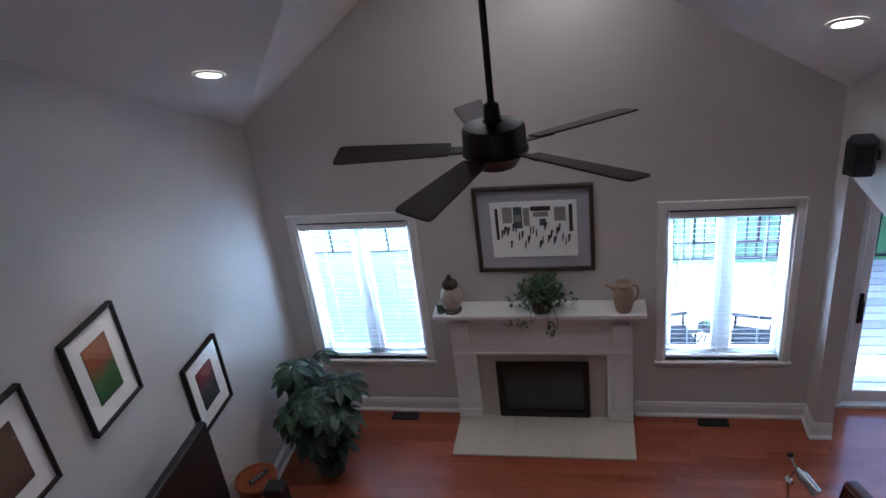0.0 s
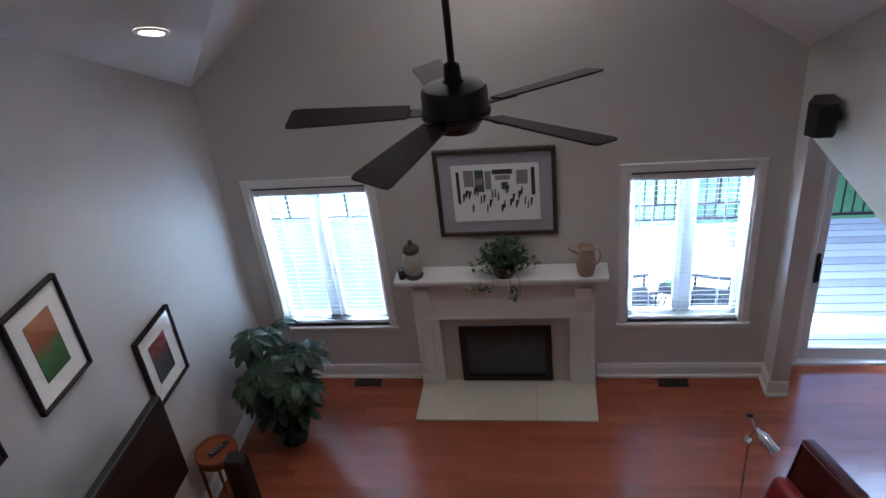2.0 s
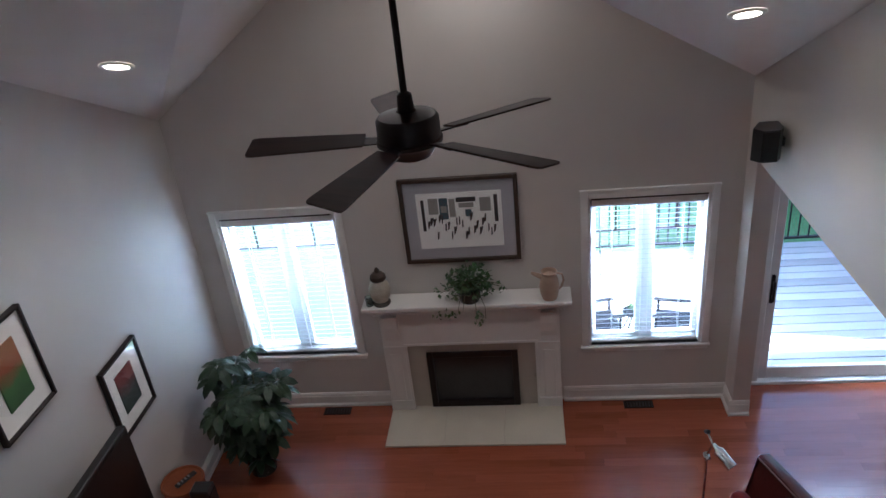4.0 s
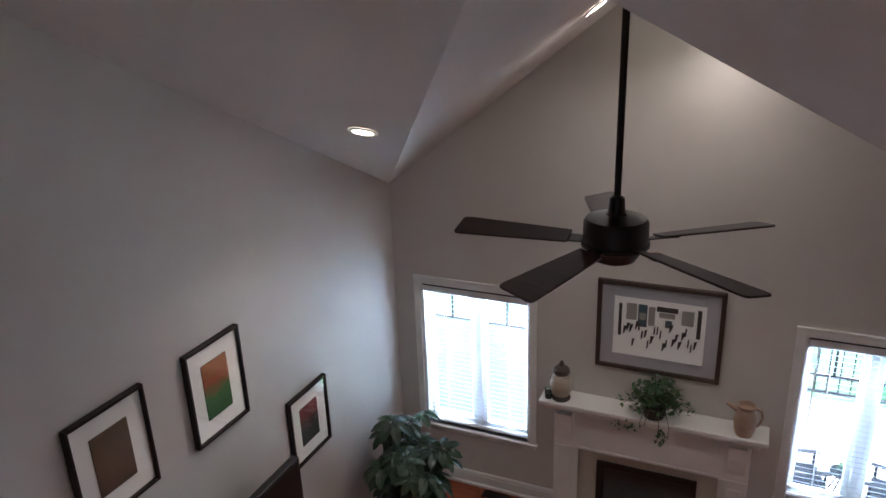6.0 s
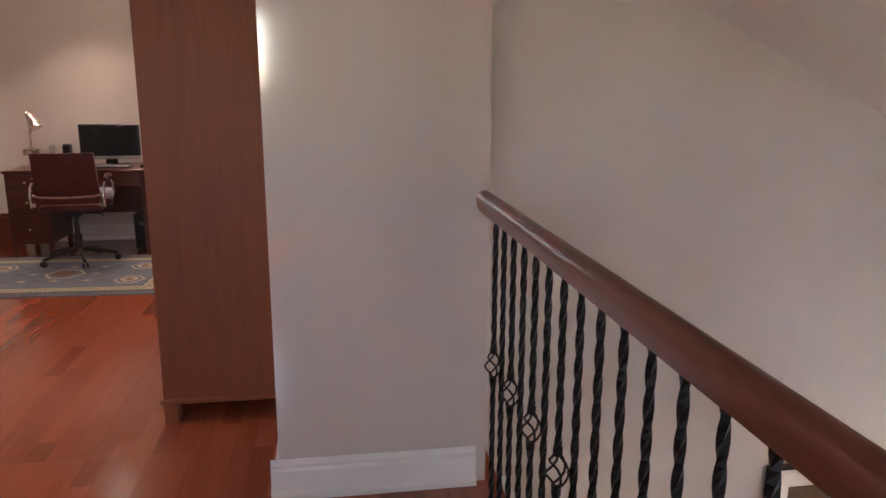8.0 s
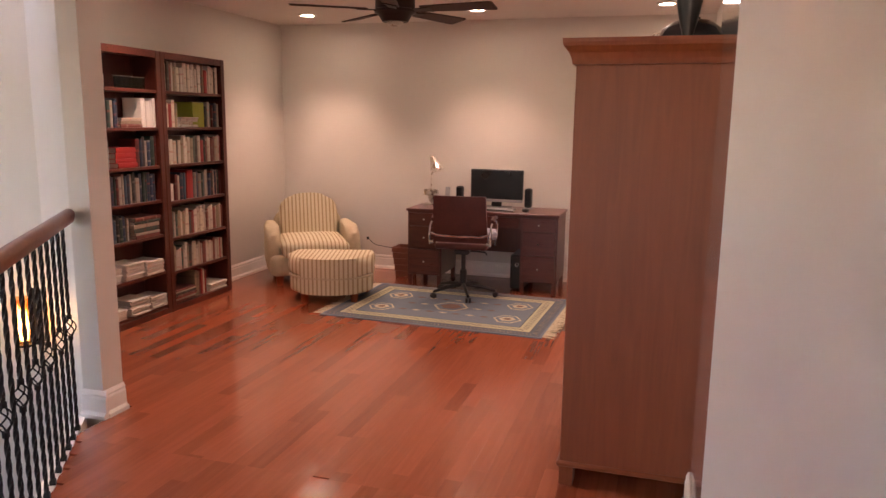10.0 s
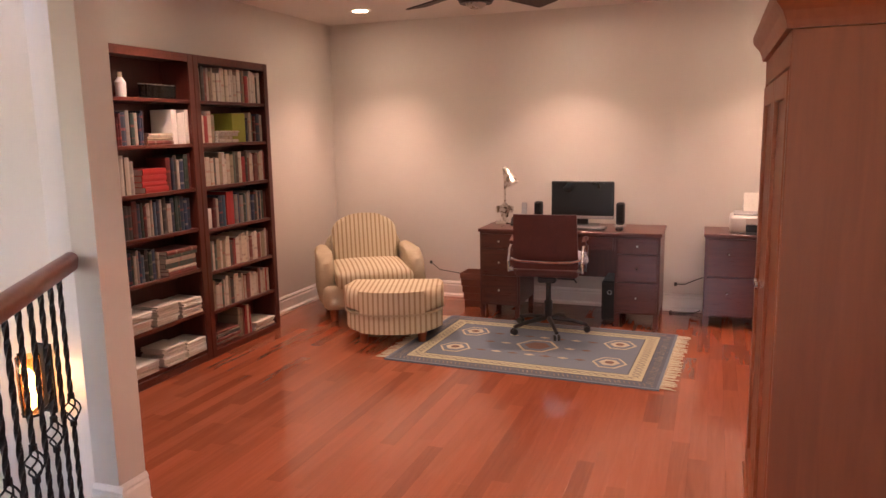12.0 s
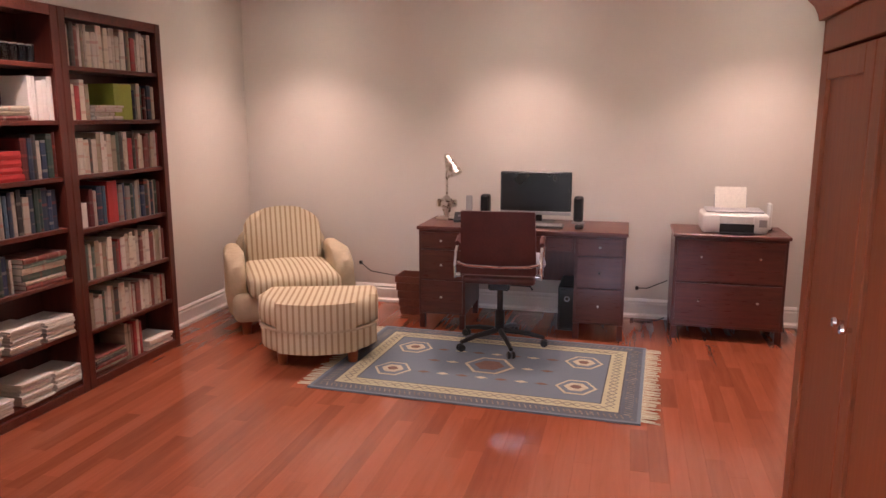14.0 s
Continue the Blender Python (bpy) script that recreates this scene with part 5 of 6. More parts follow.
def armchair():
    """Round-backed club chair; it faces its own +x."""
    c = thing("striped_armchair", pose(-6.70, -3.87, 0, 0, 0, 33), "cream striped club armchair with rounded arms", "armchair")
    part("base", softbox(-0.38, 0.34, -0.43, 0.43, 0.09, 0.30, 0.06, 3), M_CREAM, c, smooth=True)
    part("seat_cushion", softbox(-0.26, 0.47, -0.325, 0.325, 0.29, 0.44, 0.06, 4, 0.035), M_STRIPE, c, "striped seat cushion", smooth=True)
    outline = [(-0.29, 0.0), (-0.30, 0.28)] + [(0.30 * math.cos(radians(a)), 0.28 + 0.225 * math.sin(radians(a)) ** 0.6) for a in range(168, 0, -12)] + [(0.30, 0.28), (0.29, 0.0)]
    bm = bmesh.new()
    add_prism(bm, outline, -0.08, 0.08, axis=0)
    es = [e for e in bm.edges if abs(e.verts[0].co.x - e.verts[1].co.x) < 1e-4]
    bmesh.ops.bevel(bm, geom=es, offset=0.055, segments=4, profile=0.5, affect='EDGES')
    b = part("back_cushion", bm, M_STRIPE, c, "round-topped striped back cushion", smooth=True)
    b.matrix_local = pose(-0.25, 0, 0.34, 0, -14, 0)
    bm = bmesh.new()
    add_prism(bm, [(-0.36, 0.0), (-0.36, 0.28)] + [(0.36 * math.cos(radians(a)), 0.28 + 0.23 * math.sin(radians(a)) ** 0.6) for a in range(168, 0, -12)] + [(0.36, 0.28), (0.36, 0.0)], -0.05, 0.05, axis=0)
    es = [e for e in bm.edges if abs(e.verts[0].co.x - e.verts[1].co.x) < 1e-4]
    bmesh.ops.bevel(bm, geom=es, offset=0.035, segments=3, profile=0.5, affect='EDGES')
    o = part("back_shell", bm, M_CREAM, c, smooth=True)
    o.matrix_local = pose(-0.36, 0, 0.20, 0, -14, 0)
    for s in (-1, 1):
        bm = bmesh.new()
        prof = [(-0.40, 0.12), (0.22, 0.12), (0.27, 0.30), (0.29, 0.40), (0.26, 0.49), (0.18, 0.535), (0.0, 0.545), (-0.38, 0.56)]
        add_prism(bm, prof, s * 0.39 - 0.068, s * 0.39 + 0.068, axis=1)
        es = [e for e in bm.edges if abs(e.verts[0].co.y - e.verts[1].co.y) < 1e-4]
        bmesh.ops.bevel(bm, geom=es, offset=0.06, segments=4, profile=0.5, affect='EDGES')
        part("armrest", bm, M_CREAM, c, "plain cream rounded armrest", smooth=True)
        for x in (-0.30, 0.26):
            part("leg", lathe([(0, 0), (0.03, 0), (0.042, 0.095), (0, 0.095)], 14, pose(x, s * 0.34, 0)), M_CHERRY, c)
    return c


armchair()


def ottoman():
    o = thing("striped_ottoman", pose(-5.99, -3.31, 0, 0, 0, 18), "half-round cream striped ottoman on wooden feet", "ottoman")

    def slab(z0, z1, grow, r):
        pts = [(-0.27 - grow, -0.36 - grow)] + [(0.02, -0.37 - grow)] + [(0.02 + (0.27 + grow) * math.sin(radians(a)), -(0.37 + grow) * math.cos(radians(a))) for a in range(10, 180, 10)] + [(0.02, 0.37 + grow), (-0.27 - grow, 0.36 + grow)]
        bm = prism(pts, z0, z1)
        es = [e for e in bm.edges if abs(e.verts[0].co.z - e.verts[1].co.z) < 1e-4]
        bmesh.ops.bevel(bm, geom=es, offset=r, segments=4, profile=0.5, affect='EDGES')
        return bm
    part("base", slab(0.09, 0.24, 0.0, 0.03), M_STRIPE, o, smooth=True)
    part("cushion", slab(0.235, 0.41, 0.012, 0.065), M_STRIPE, o, smooth=True)
    part("welt", slab(0.228, 0.244, 0.012, 0.006), M_CREAM, o, smooth=True)
    for x, y in ((-0.22, -0.29), (-0.22, 0.29), (0.17, -0.22), (0.17, 0.22)):
        part("foot", lathe([(0, 0), (0.028, 0), (0.038, 0.095), (0, 0.095)], 14, pose(x, y, 0)), M_CHERRY, o)


ottoman()


def rug():
    r = thing("woven_rug", pose(-6.02, -2.19, 0.001, 0, 0, -2.4), "blue and cream patterned wool rug with fringed ends", "rug")
    bm = box(-0.64, 0.64, -0.93, 0.93, 0, 0.009)
    bmesh.ops.subdivide_edges(bm, edges=bm.edges[:], cuts=6, use_grid_fill=True)
    part("woven_field", bm, M_RUG, r)

    def hexa(cx, cy, a, b):
        return [(cx - a, cy - b * 0.45), (cx, cy - b), (cx + a, cy - b * 0.45), (cx + a, cy + b * 0.45), (cx, cy + b), (cx - a, cy + b * 0.45)]
    for cx, cy, a, b in ((0.22, -0.56, 0.11, 0.12), (0.22, 0.56, 0.11, 0.12), (-0.22, -0.56, 0.11, 0.12), (-0.22, 0.56, 0.11, 0.12), (0.0, 0.0, 0.14, 0.16)):
        part("medallion", prism(hexa(cx, cy, a, b), 0.0088, 0.0104), M_RUGCREAM, r)
        part("medallion_inner", prism(hexa(cx, cy, a * 0.86, b * 0.86), 0.0104, 0.0112), M_RUG, r)
        part("medallion_core", prism(hexa(cx, cy, a * 0.55, b * 0.6), 0.0112, 0.0122), M_RUGRUST if cx == 0 else M_RUGCREAM, r)
        part("medallion_eye", prism(hexa(cx, cy, a * 0.25, b * 0.3), 0.0122, 0.013), M_RUGRUST, r)
    for sx in (-0.22, 0.0, 0.22):
        for k in range(7):
            y = -0.36 + k * 0.12
            if sx == 0 and abs(y) < 0.2:
                continue
            part("figure", prism([(sx - 0.018, y), (sx, y - 0.04), (sx + 0.018, y), (sx, y + 0.04)], 0.0088, 0.0102), M_RUGCREAM if k % 2 else M_RUGRUST, r)
    edge = bmesh.new()

    def stitch(a, b, w):
        """A thin line of yarn from a to b."""
        d = (Vector(b) - Vector(a)).normalized() * w
        n = Vector((-d.y, d.x))
        add_prism(edge, [tuple(Vector(a) - n), tuple(Vector(b) - n), tuple(Vector(b) + n), tuple(Vector(a) + n)], 0.0088, 0.0100)

    # A chain of crossed waves in the cream band and short dashes in the outer one.
    for s in (-1, 1):
        for half, at, turned in ((0.76, 0.475, False), (0.47, 0.765, True)):
            n = round(half * 2 / 0.055)
            for i in range(n):
                u, v = -half + i * 2 * half / n, -half + (i + 1) * 2 * half / n
                h = 0.026 if i % 2 else -0.026
                for k in (-1, 1):
                    a, b = (s * at + k * h, u), (s * at - k * h, v)
                    stitch(a[::-1] if turned else a, b[::-1] if turned else b, 0.0028)
        for half, at, turned in ((0.85, 0.574, False), (0.56, 0.864, True)):
            n = round(half * 2 / 0.03)
            for i in range(n):
                u = -half + (i + 0.5) * 2 * half / n
                a, b = (s * (at - 0.022), u - 0.008), (s * (at + 0.022), u + 0.008)
                stitch(a[::-1] if turned else a, b[::-1] if turned else b, 0.004)
    part("border_pattern", edge, M_RUGEDGE, r)["kind"] = "stuff"
    for s in (-1, 1):
        rng = random.Random(4 + s)
        bm = bmesh.new()
        for i in range(58):
            x = -0.61 + i * 0.0212
            dx, ln = rng.uniform(-0.014, 0.014), rng.uniform(0.07, 0.10)
            y0, y1 = s * 0.928, s * (0.928 + ln)
            v = [bm.verts.new(p) for p in ((x - 0.009, y0, 0.007), (x + 0.009, y0, 0.007), (x + 0.006 + dx, y1, 0.002), (x - 0.006 + dx, y1, 0.002), (x, y0, 0.010), (x + dx, y1, 0.006))]
            bm.faces.new((v[0], v[4], v[5], v[3]))
            bm.faces.new((v[4], v[1], v[2], v[5]))
            bm.faces.new((v[0], v[3], v[2], v[1]))
        part("fringe", bm, M_RUGCREAM, r, "knotted cream fringe")


rug()


def knob(parent, x, y, z, r=0.009):
    part("knob", lathe([(0.0, 0.022), (r * 0.9, 0.02), (r, 0.013), (r * 0.5, 0.008), (r * 0.5, 0.0)], 14, pose(x, y, z, 0, 90, 0)), M_NICKEL, parent, "small nickel knob")


def desk():
    """Pedestal desk; its drawers face +x."""
    d = thing("pedestal_desk", pose(-6.75, -2.125, 0), "mahogany pedestal desk with a kneehole", "desk")
    w, dp = 0.732, 0.53
    part("desktop", box(-dp - 0.02, 0.012, -w - 0.012, w + 0.012, 0.735, 0.762, bevel=0.005), M_MAHOGX, d)
    for s in (-1, 1):
        a, b = sorted((s * w, s * (w - 0.345)))
        p = part("pedestal", box(-dp, -0.012, a, b, 0.11, 0.735, bevel=0.003), M_MAHOG, d)
        for z0, z1 in ((0.60, 0.72), (0.375, 0.59), (0.125, 0.365)):
            f = part("drawer_front", box(-0.012, 0.004, a + 0.018, b - 0.018, z0, z1, bevel=0.003), M_MAHOGX, d)
            knob(f, 0.004, (a + b) / 2, (z0 + z1) / 2)
        for y in (a + 0.022, b - 0.022):
            for x in (-0.028, -dp + 0.022):
                part("leg", box(x - 0.02, x + 0.02, y - 0.02, y + 0.02, 0, 0.11, bevel=0.003), M_MAHOG, d)
    f = part("centre_drawer", box(-0.012, 0.004, -w + 0.36, w - 0.36, 0.62, 0.72, bevel=0.003), M_MAHOGX, d)
    knob(f, 0.004, 0.0, 0.67)
    part("apron", box(-dp, -0.014, -w + 0.346, w - 0.346, 0.61, 0.735), M_MAHOG, d)
    part("stretcher", box(-dp, -dp + 0.03, -w + 0.346, w - 0.346, 0.30, 0.61), M_MAHOG, d)


desk()


def file_cabinet():
    c = thing("file_cabinet", pose(-6.93, -0.705, 0), "two-drawer mahogany file cabinet", "cabinet")
    w = 0.365
    part("carcass", box(-0.44, -0.012, -w, w, 0.09, 0.725, bevel=0.003), M_MAHOG, c)
    part("cabinet_top", box(-0.455, 0.014, -w - 0.012, w + 0.012, 0.725, 0.75, bevel=0.005), M_MAHOGX, c)
    for z0, z1 in ((0.42, 0.71), (0.11, 0.405)):
        f = part("drawer_front", box(-0.012, 0.004, -w + 0.02, w - 0.02, z0, z1, bevel=0.003), M_MAHOGX, c)
        for y in (-0.19, 0.19):
            knob(f, 0.004, y, (z0 + z1) / 2 + 0.03)
    for y in (-w + 0.025, w - 0.025):
        for x in (-0.03, -0.42):
            part("foot", box(x - 0.022, x + 0.022, y - 0.022, y + 0.022, 0, 0.09, bevel=0.003), M_MAHOG, c)


file_cabinet()


def printer():
    p = thing("inkjet_printer", pose(-7.13, -0.68, 0.751), "white and grey inkjet printer with paper loaded", "printer")
    part("body", softbox(-0.16, 0.14, -0.215, 0.215, 0.0, 0.135, 0.025, 3), M_WHITE, p, smooth=True)
    part("front_face", box(0.13, 0.146, -0.10, 0.12, 0.07, 0.125, bevel=0.006), M_WHITE, p)
    part("output_tray", boxes((0.12, 0.20, -0.10, 0.12, 0.003, 0.012), (0.125, 0.143, -0.10, 0.12, 0.012, 0.068)), M_BLACK, p, "black output tray")
    part("lid", box(-0.15, 0.10, -0.19, 0.19, 0.138, 0.15, bevel=0.006), M_GREY, p)
    part("control_strip", box(0.139, 0.144, 0.15, 0.20, 0.05, 0.10, bevel=0.002), M_GREY, p)
    f = part("paper_feed", box(-0.012, 0.0, -0.11, 0.11, 0.0, 0.10), M_GREY, p)
    f.matrix_local = pose(-0.10, -0.01, 0.145, 0, -18, 0)
    s = part("paper_sheet", box(0.001, 0.009, -0.105, 0.105, 0.0, 0.155), M_PAPER, p, "white loaded paper")
    s.matrix_local = pose(-0.10, -0.01, 0.145, 0, -18, 0)
    h = part("folded_panel", box(-0.04, 0.05, 0.222, 0.245, 0.02, 0.20, bevel=0.006), M_WHITE, p)


printer()


def monitor():
    m = thing("computer_monitor", pose(-7.12, -2.06, 0.763), "black flat computer monitor with a silver edge", "monitor")
    part("bezel", box(-0.03, 0.012, -0.262, 0.262, 0.085, 0.375, bevel=0.006), M_BLACK, m)
    part("screen", box(0.012, 0.0145, -0.248, 0.248, 0.105, 0.362), M_SCREEN, m)
    part("chin", box(-0.025, 0.013, -0.262, 0.262, 0.058, 0.085, bevel=0.004), M_GREY, m, "silver lower edge")
    part("neck", box(-0.03, 0.0, -0.05, 0.05, 0.01, 0.09, bevel=0.004), M_BLACK, m)
    part("foot", box(-0.10, 0.10, -0.14, 0.14, 0.0, 0.012, bevel=0.005), M_BLACK, m)
    k = thing("keyboard", pose(-6.90, -2.04, 0.763), "black computer keyboard on the desk", "keyboard")
    part("case", box(-0.07, 0.07, -0.21, 0.21, 0, 0.016, bevel=0.005), M_BLACK, k)
    bm = bmesh.new()
    for i in range(5):
        for j in range(15):
            add_box(bm, 0.045 - i * 0.024, 0.063 - i * 0.024, -0.198 + j * 0.0265, -0.176 + j * 0.0265, 0.016, 0.022)
    part("keys", bm, M_GREY, k)
    mo = thing("computer_mouse", pose(-6.88, -1.72, 0.763), "small black computer mouse", "mouse")
    part("shell", softbox(-0.05, 0.05, -0.03, 0.03, 0, 0.032, 0.014, 3), M_BLACK, mo, smooth=True)
    part("wheel", lathe([(0, -0.004), (0.008, -0.004), (0.008, 0.004), (0, 0.004)], 12, pose(0.03, 0, 0.03, 90, 0, 0)), M_GREY, mo)
    pd = thing("paper_pad", pose(-6.84, -2.28, 0.763, 0, 0, 8), "white note pad on the desk", "paper")
    part("sheets", boxes((-0.07, 0.07, -0.05, 0.05, 0, 0.006), (-0.069, 0.068, -0.052, 0.049, 0.006, 0.009)), M_PAPER, pd)
    for y in (-2.44, -1.745):
        s = thing("desk_speaker", pose(-7.14, y, 0.763), "slim black desktop loudspeaker", "speaker", "desk speakers")
        part("shell", softbox(-0.05, 0.04, -0.035, 0.035, 0.012, 0.20, 0.02, 3), M_BLACK, s, smooth=True)
        part("grille", box(0.04, 0.044, -0.024, 0.024, 0.035, 0.185, bevel=0.0015), M_IRON, s)
        part("base", lathe([(0, 0), (0.05, 0), (0.048, 0.01), (0.02, 0.016), (0, 0.016)], 20), M_GREY, s)


monitor()


def desk_lamp():
    l = thing("desk_lamp", pose(-7.13, -2.74, 0.763), "brushed nickel desk lamp with a bell shade", "lamp")
    part("base", lathe([(0, 0), (0.085, 0), (0.085, 0.012), (0.06, 0.022), (0, 0.024)], 28), M_NICKEL, l, smooth=True)
    part("organizer_ring", lathe([(0.075, 0.10), (0.08, 0.10), (0.08, 0.15), (0.075, 0.15)], 26), M_NICKEL, l)
    part("collar", lathe([(0.011, 0.022), (0.03, 0.06), (0.04, 0.10), (0.03, 0.16), (0.013, 0.18)], 20), M_NICKEL, l, smooth=True)
    part("post", tube([(0, 0, 0.02), (0, 0, 0.46), (0.005, 0.02, 0.49)], 0.009, 10), M_NICKEL, l)
    q = pose(0.02, 0.0, 0.495, 26, -10, 0)
    part("shade", lathe([(0.012, 0.0), (0.025, -0.012), (0.032, -0.05), (0.054, -0.13), (0.064, -0.17), (0.060, -0.17), (0.049, -0.13), (0.026, -0.05), (0, -0.03)], 26, q), M_NICKEL, l, smooth=True)
    t = thing("desk_phone", pose(-7.05, -2.60, 0.763, 0, 0, 10), "black cordless telephone in its charging base", "telephone")
    part("cradle", prism([(-0.07, 0.0), (0.07, 0.0), (0.07, 0.018), (-0.07, 0.06)], -0.06, 0.06, axis=1), M_BLACK, t)
    part("display", box(-0.02, 0.03, -0.03, 0.03, 0.036, 0.046), M_GREY, t)
    h = part("handset", box(-0.012, 0.012, -0.024, 0.024, 0.0, 0.16, bevel=0.006), M_GREY, t)
    h.matrix_local = pose(-0.04, 0.05, 0.03, 0, -12, 0)


desk_lamp()


def tower():
    t = thing("computer_tower", pose(-7.08, -1.79, 0), "black computer tower under the desk", "computer")
    part("case", box(-0.19, 0.19, -0.065, 0.065, 0.01, 0.34, bevel=0.008), M_BLACK, t)
    part("front_panel", box(0.19, 0.198, -0.05, 0.05, 0.03, 0.32, bevel=0.003), M_SCREEN, t)
    part("power_button", lathe([(0.012, 0.0), (0.014, 0.003), (0.02, 0.003), (0.02, 0.0)], 18, pose(0.198, 0, 0.25, 0, 90, 0)), M_CHROME, t)
    b = thing("waste_basket", pose(-7.16, -3.02, 0), "square woven wooden waste basket beside the desk", "basket")
    for z0, z1 in ((0.0, 0.06), (0.065, 0.125), (0.13, 0.19), (0.195, 0.255), (0.26, 0.31)):
        g = 0.085 + z0 * 0.12
        for r in ((-g, g, -g, -g + 0.01), (-g, g, g - 0.01, g), (-g, -g + 0.01, -g + 0.01, g - 0.01), (g - 0.01, g, -g + 0.01, g - 0.01)):
            part("woven_band", box(*r, z0, z1), M_BASKET, b)
    part("bottom", box(-0.08, 0.08, -0.08, 0.08, 0, 0.01), M_BASKET, b)


tower()


def office_chair():
    """Task chair seen from behind; it faces -x, towards the desk."""
    c = thing("office_chair", pose(-6.44, -2.20, 0.014, 0, 0, 4), "burgundy leather office chair with chrome arms on a black base", "chair")
    for i in range(5):
        a = radians(20 + 72 * i)
        ex, ey = 0.30 * math.cos(a), 0.30 * math.sin(a)
        arm = part("base_arm", tube([(0.03 * math.cos(a), 0.03 * math.sin(a), 0.105), (ex * 0.6, ey * 0.6, 0.09), (ex, ey, 0.062)], 0.020, 8, 0.014), M_BLACK, c)
        for s in (-1, 1):
            part("caster_wheel", lathe([(0, -0.009), (0.022, -0.009), (0.026, 0), (0.022, 0.009), (0, 0.009)], 16, pose(ex - s * 0.015 * math.sin(a), ey + s * 0.015 * math.cos(a), 0.026, 90, 0, math.degrees(a))), M_BLACK, arm)
    part("gas_column", lathe([(0.032, 0.10), (0.032, 0.24), (0.02, 0.25), (0.02, 0.42), (0, 0.42)], 18), M_BLACK, c)
    part("mechanism", box(-0.12, 0.11, -0.07, 0.07, 0.40, 0.45, bevel=0.012), M_BLACK, c)
    part("lever", tube([(0.0, 0.07, 0.42), (0.0, 0.20, 0.415), (0.0, 0.215, 0.39)], 0.007, 8), M_BLACK, c)
    part("seat", softbox(-0.30, 0.16, -0.24, 0.24, 0.45, 0.505, 0.025, 3, 0.015), M_BURGUNDY, c, smooth=True)
    bm = bmesh.new()
    n = 10
    rows = []
    for i in range(n + 1):
        f = i / n
        x = 0.15 + 0.03 * math.sin(f * 2.2) + 0.05 * f * f
        rows.append((x, 0.52 + 0.42 * f, 0.245 - 0.012 * f))
    prev = None
    for x, z, hw in rows:
        ring = [bm.verts.new(p) for p in ((x - 0.02, -hw, z), (x + 0.014, -hw, z), (x + 0.022, 0, z), (x + 0.014, hw, z), (x - 0.02, hw, z), (x - 0.012, 0, z))]
        if prev:
            for k in range(6):
                bm.faces.new((prev[k], prev[(k + 1) % 6], ring[(k + 1) % 6], ring[k]))
        else:
            bm.faces.new(ring[::-1])
        prev = ring
    bm.faces.new(prev)
    part("backrest", bm, M_BURGUNDY, c, "smooth burgundy leather back", smooth=True)
    part("back_bar", tube([(0.185, -0.26, 0.60), (0.20, -0.2, 0.585), (0.21, 0.0, 0.58), (0.20, 0.2, 0.585), (0.185, 0.26, 0.60)], 0.012, 10), M_CHROME, c, "chrome cross bar")
    for s in (-1, 1):
        y = s * 0.275
        part("arm_loop", tube([(0.18, y, 0.50), (0.20, y, 0.58), (0.17, y, 0.66), (0.06, y, 0.715), (-0.10, y, 0.71), (-0.18, y, 0.66), (-0.17, y, 0.55), (-0.08, y, 0.47)], 0.011, 10), M_CHROME, c, "chrome arm loop")
        part("arm_pad", tube([(0.10, y, 0.708), (0.0, y, 0.735), (-0.12, y, 0.722)], 0.018, 10), M_BURGUNDY, c)
        part("hinge", lathe([(0, -0.02), (0.018, -0.015), (0.018, 0.015), (0, 0.02)], 14, pose(0.185, s * 0.255, 0.52, 90, 0, 0)), M_CHROME, c)
    p = thing("patterned_cushion", pose(-6.62, -2.06, 0.535, 0, 0, 12), "blue and white patterned cushion on the chair seat", "cushion")
    part("cover", softbox(-0.12, 0.14, -0.13, 0.13, 0.0, 0.07, 0.03, 3, 0.02), plain("pale_blue_cloth", (0.38, 0.39, 0.48), 0.9, 0, 0.45, 25, 0.1), p, smooth=True)
    part("piping", tube([(-0.115, -0.125, 0.035), (0.135, -0.125, 0.035), (0.135, 0.125, 0.035), (-0.115, 0.125, 0.035)], 0.005, 6), M_WHITE, p)


office_chair()


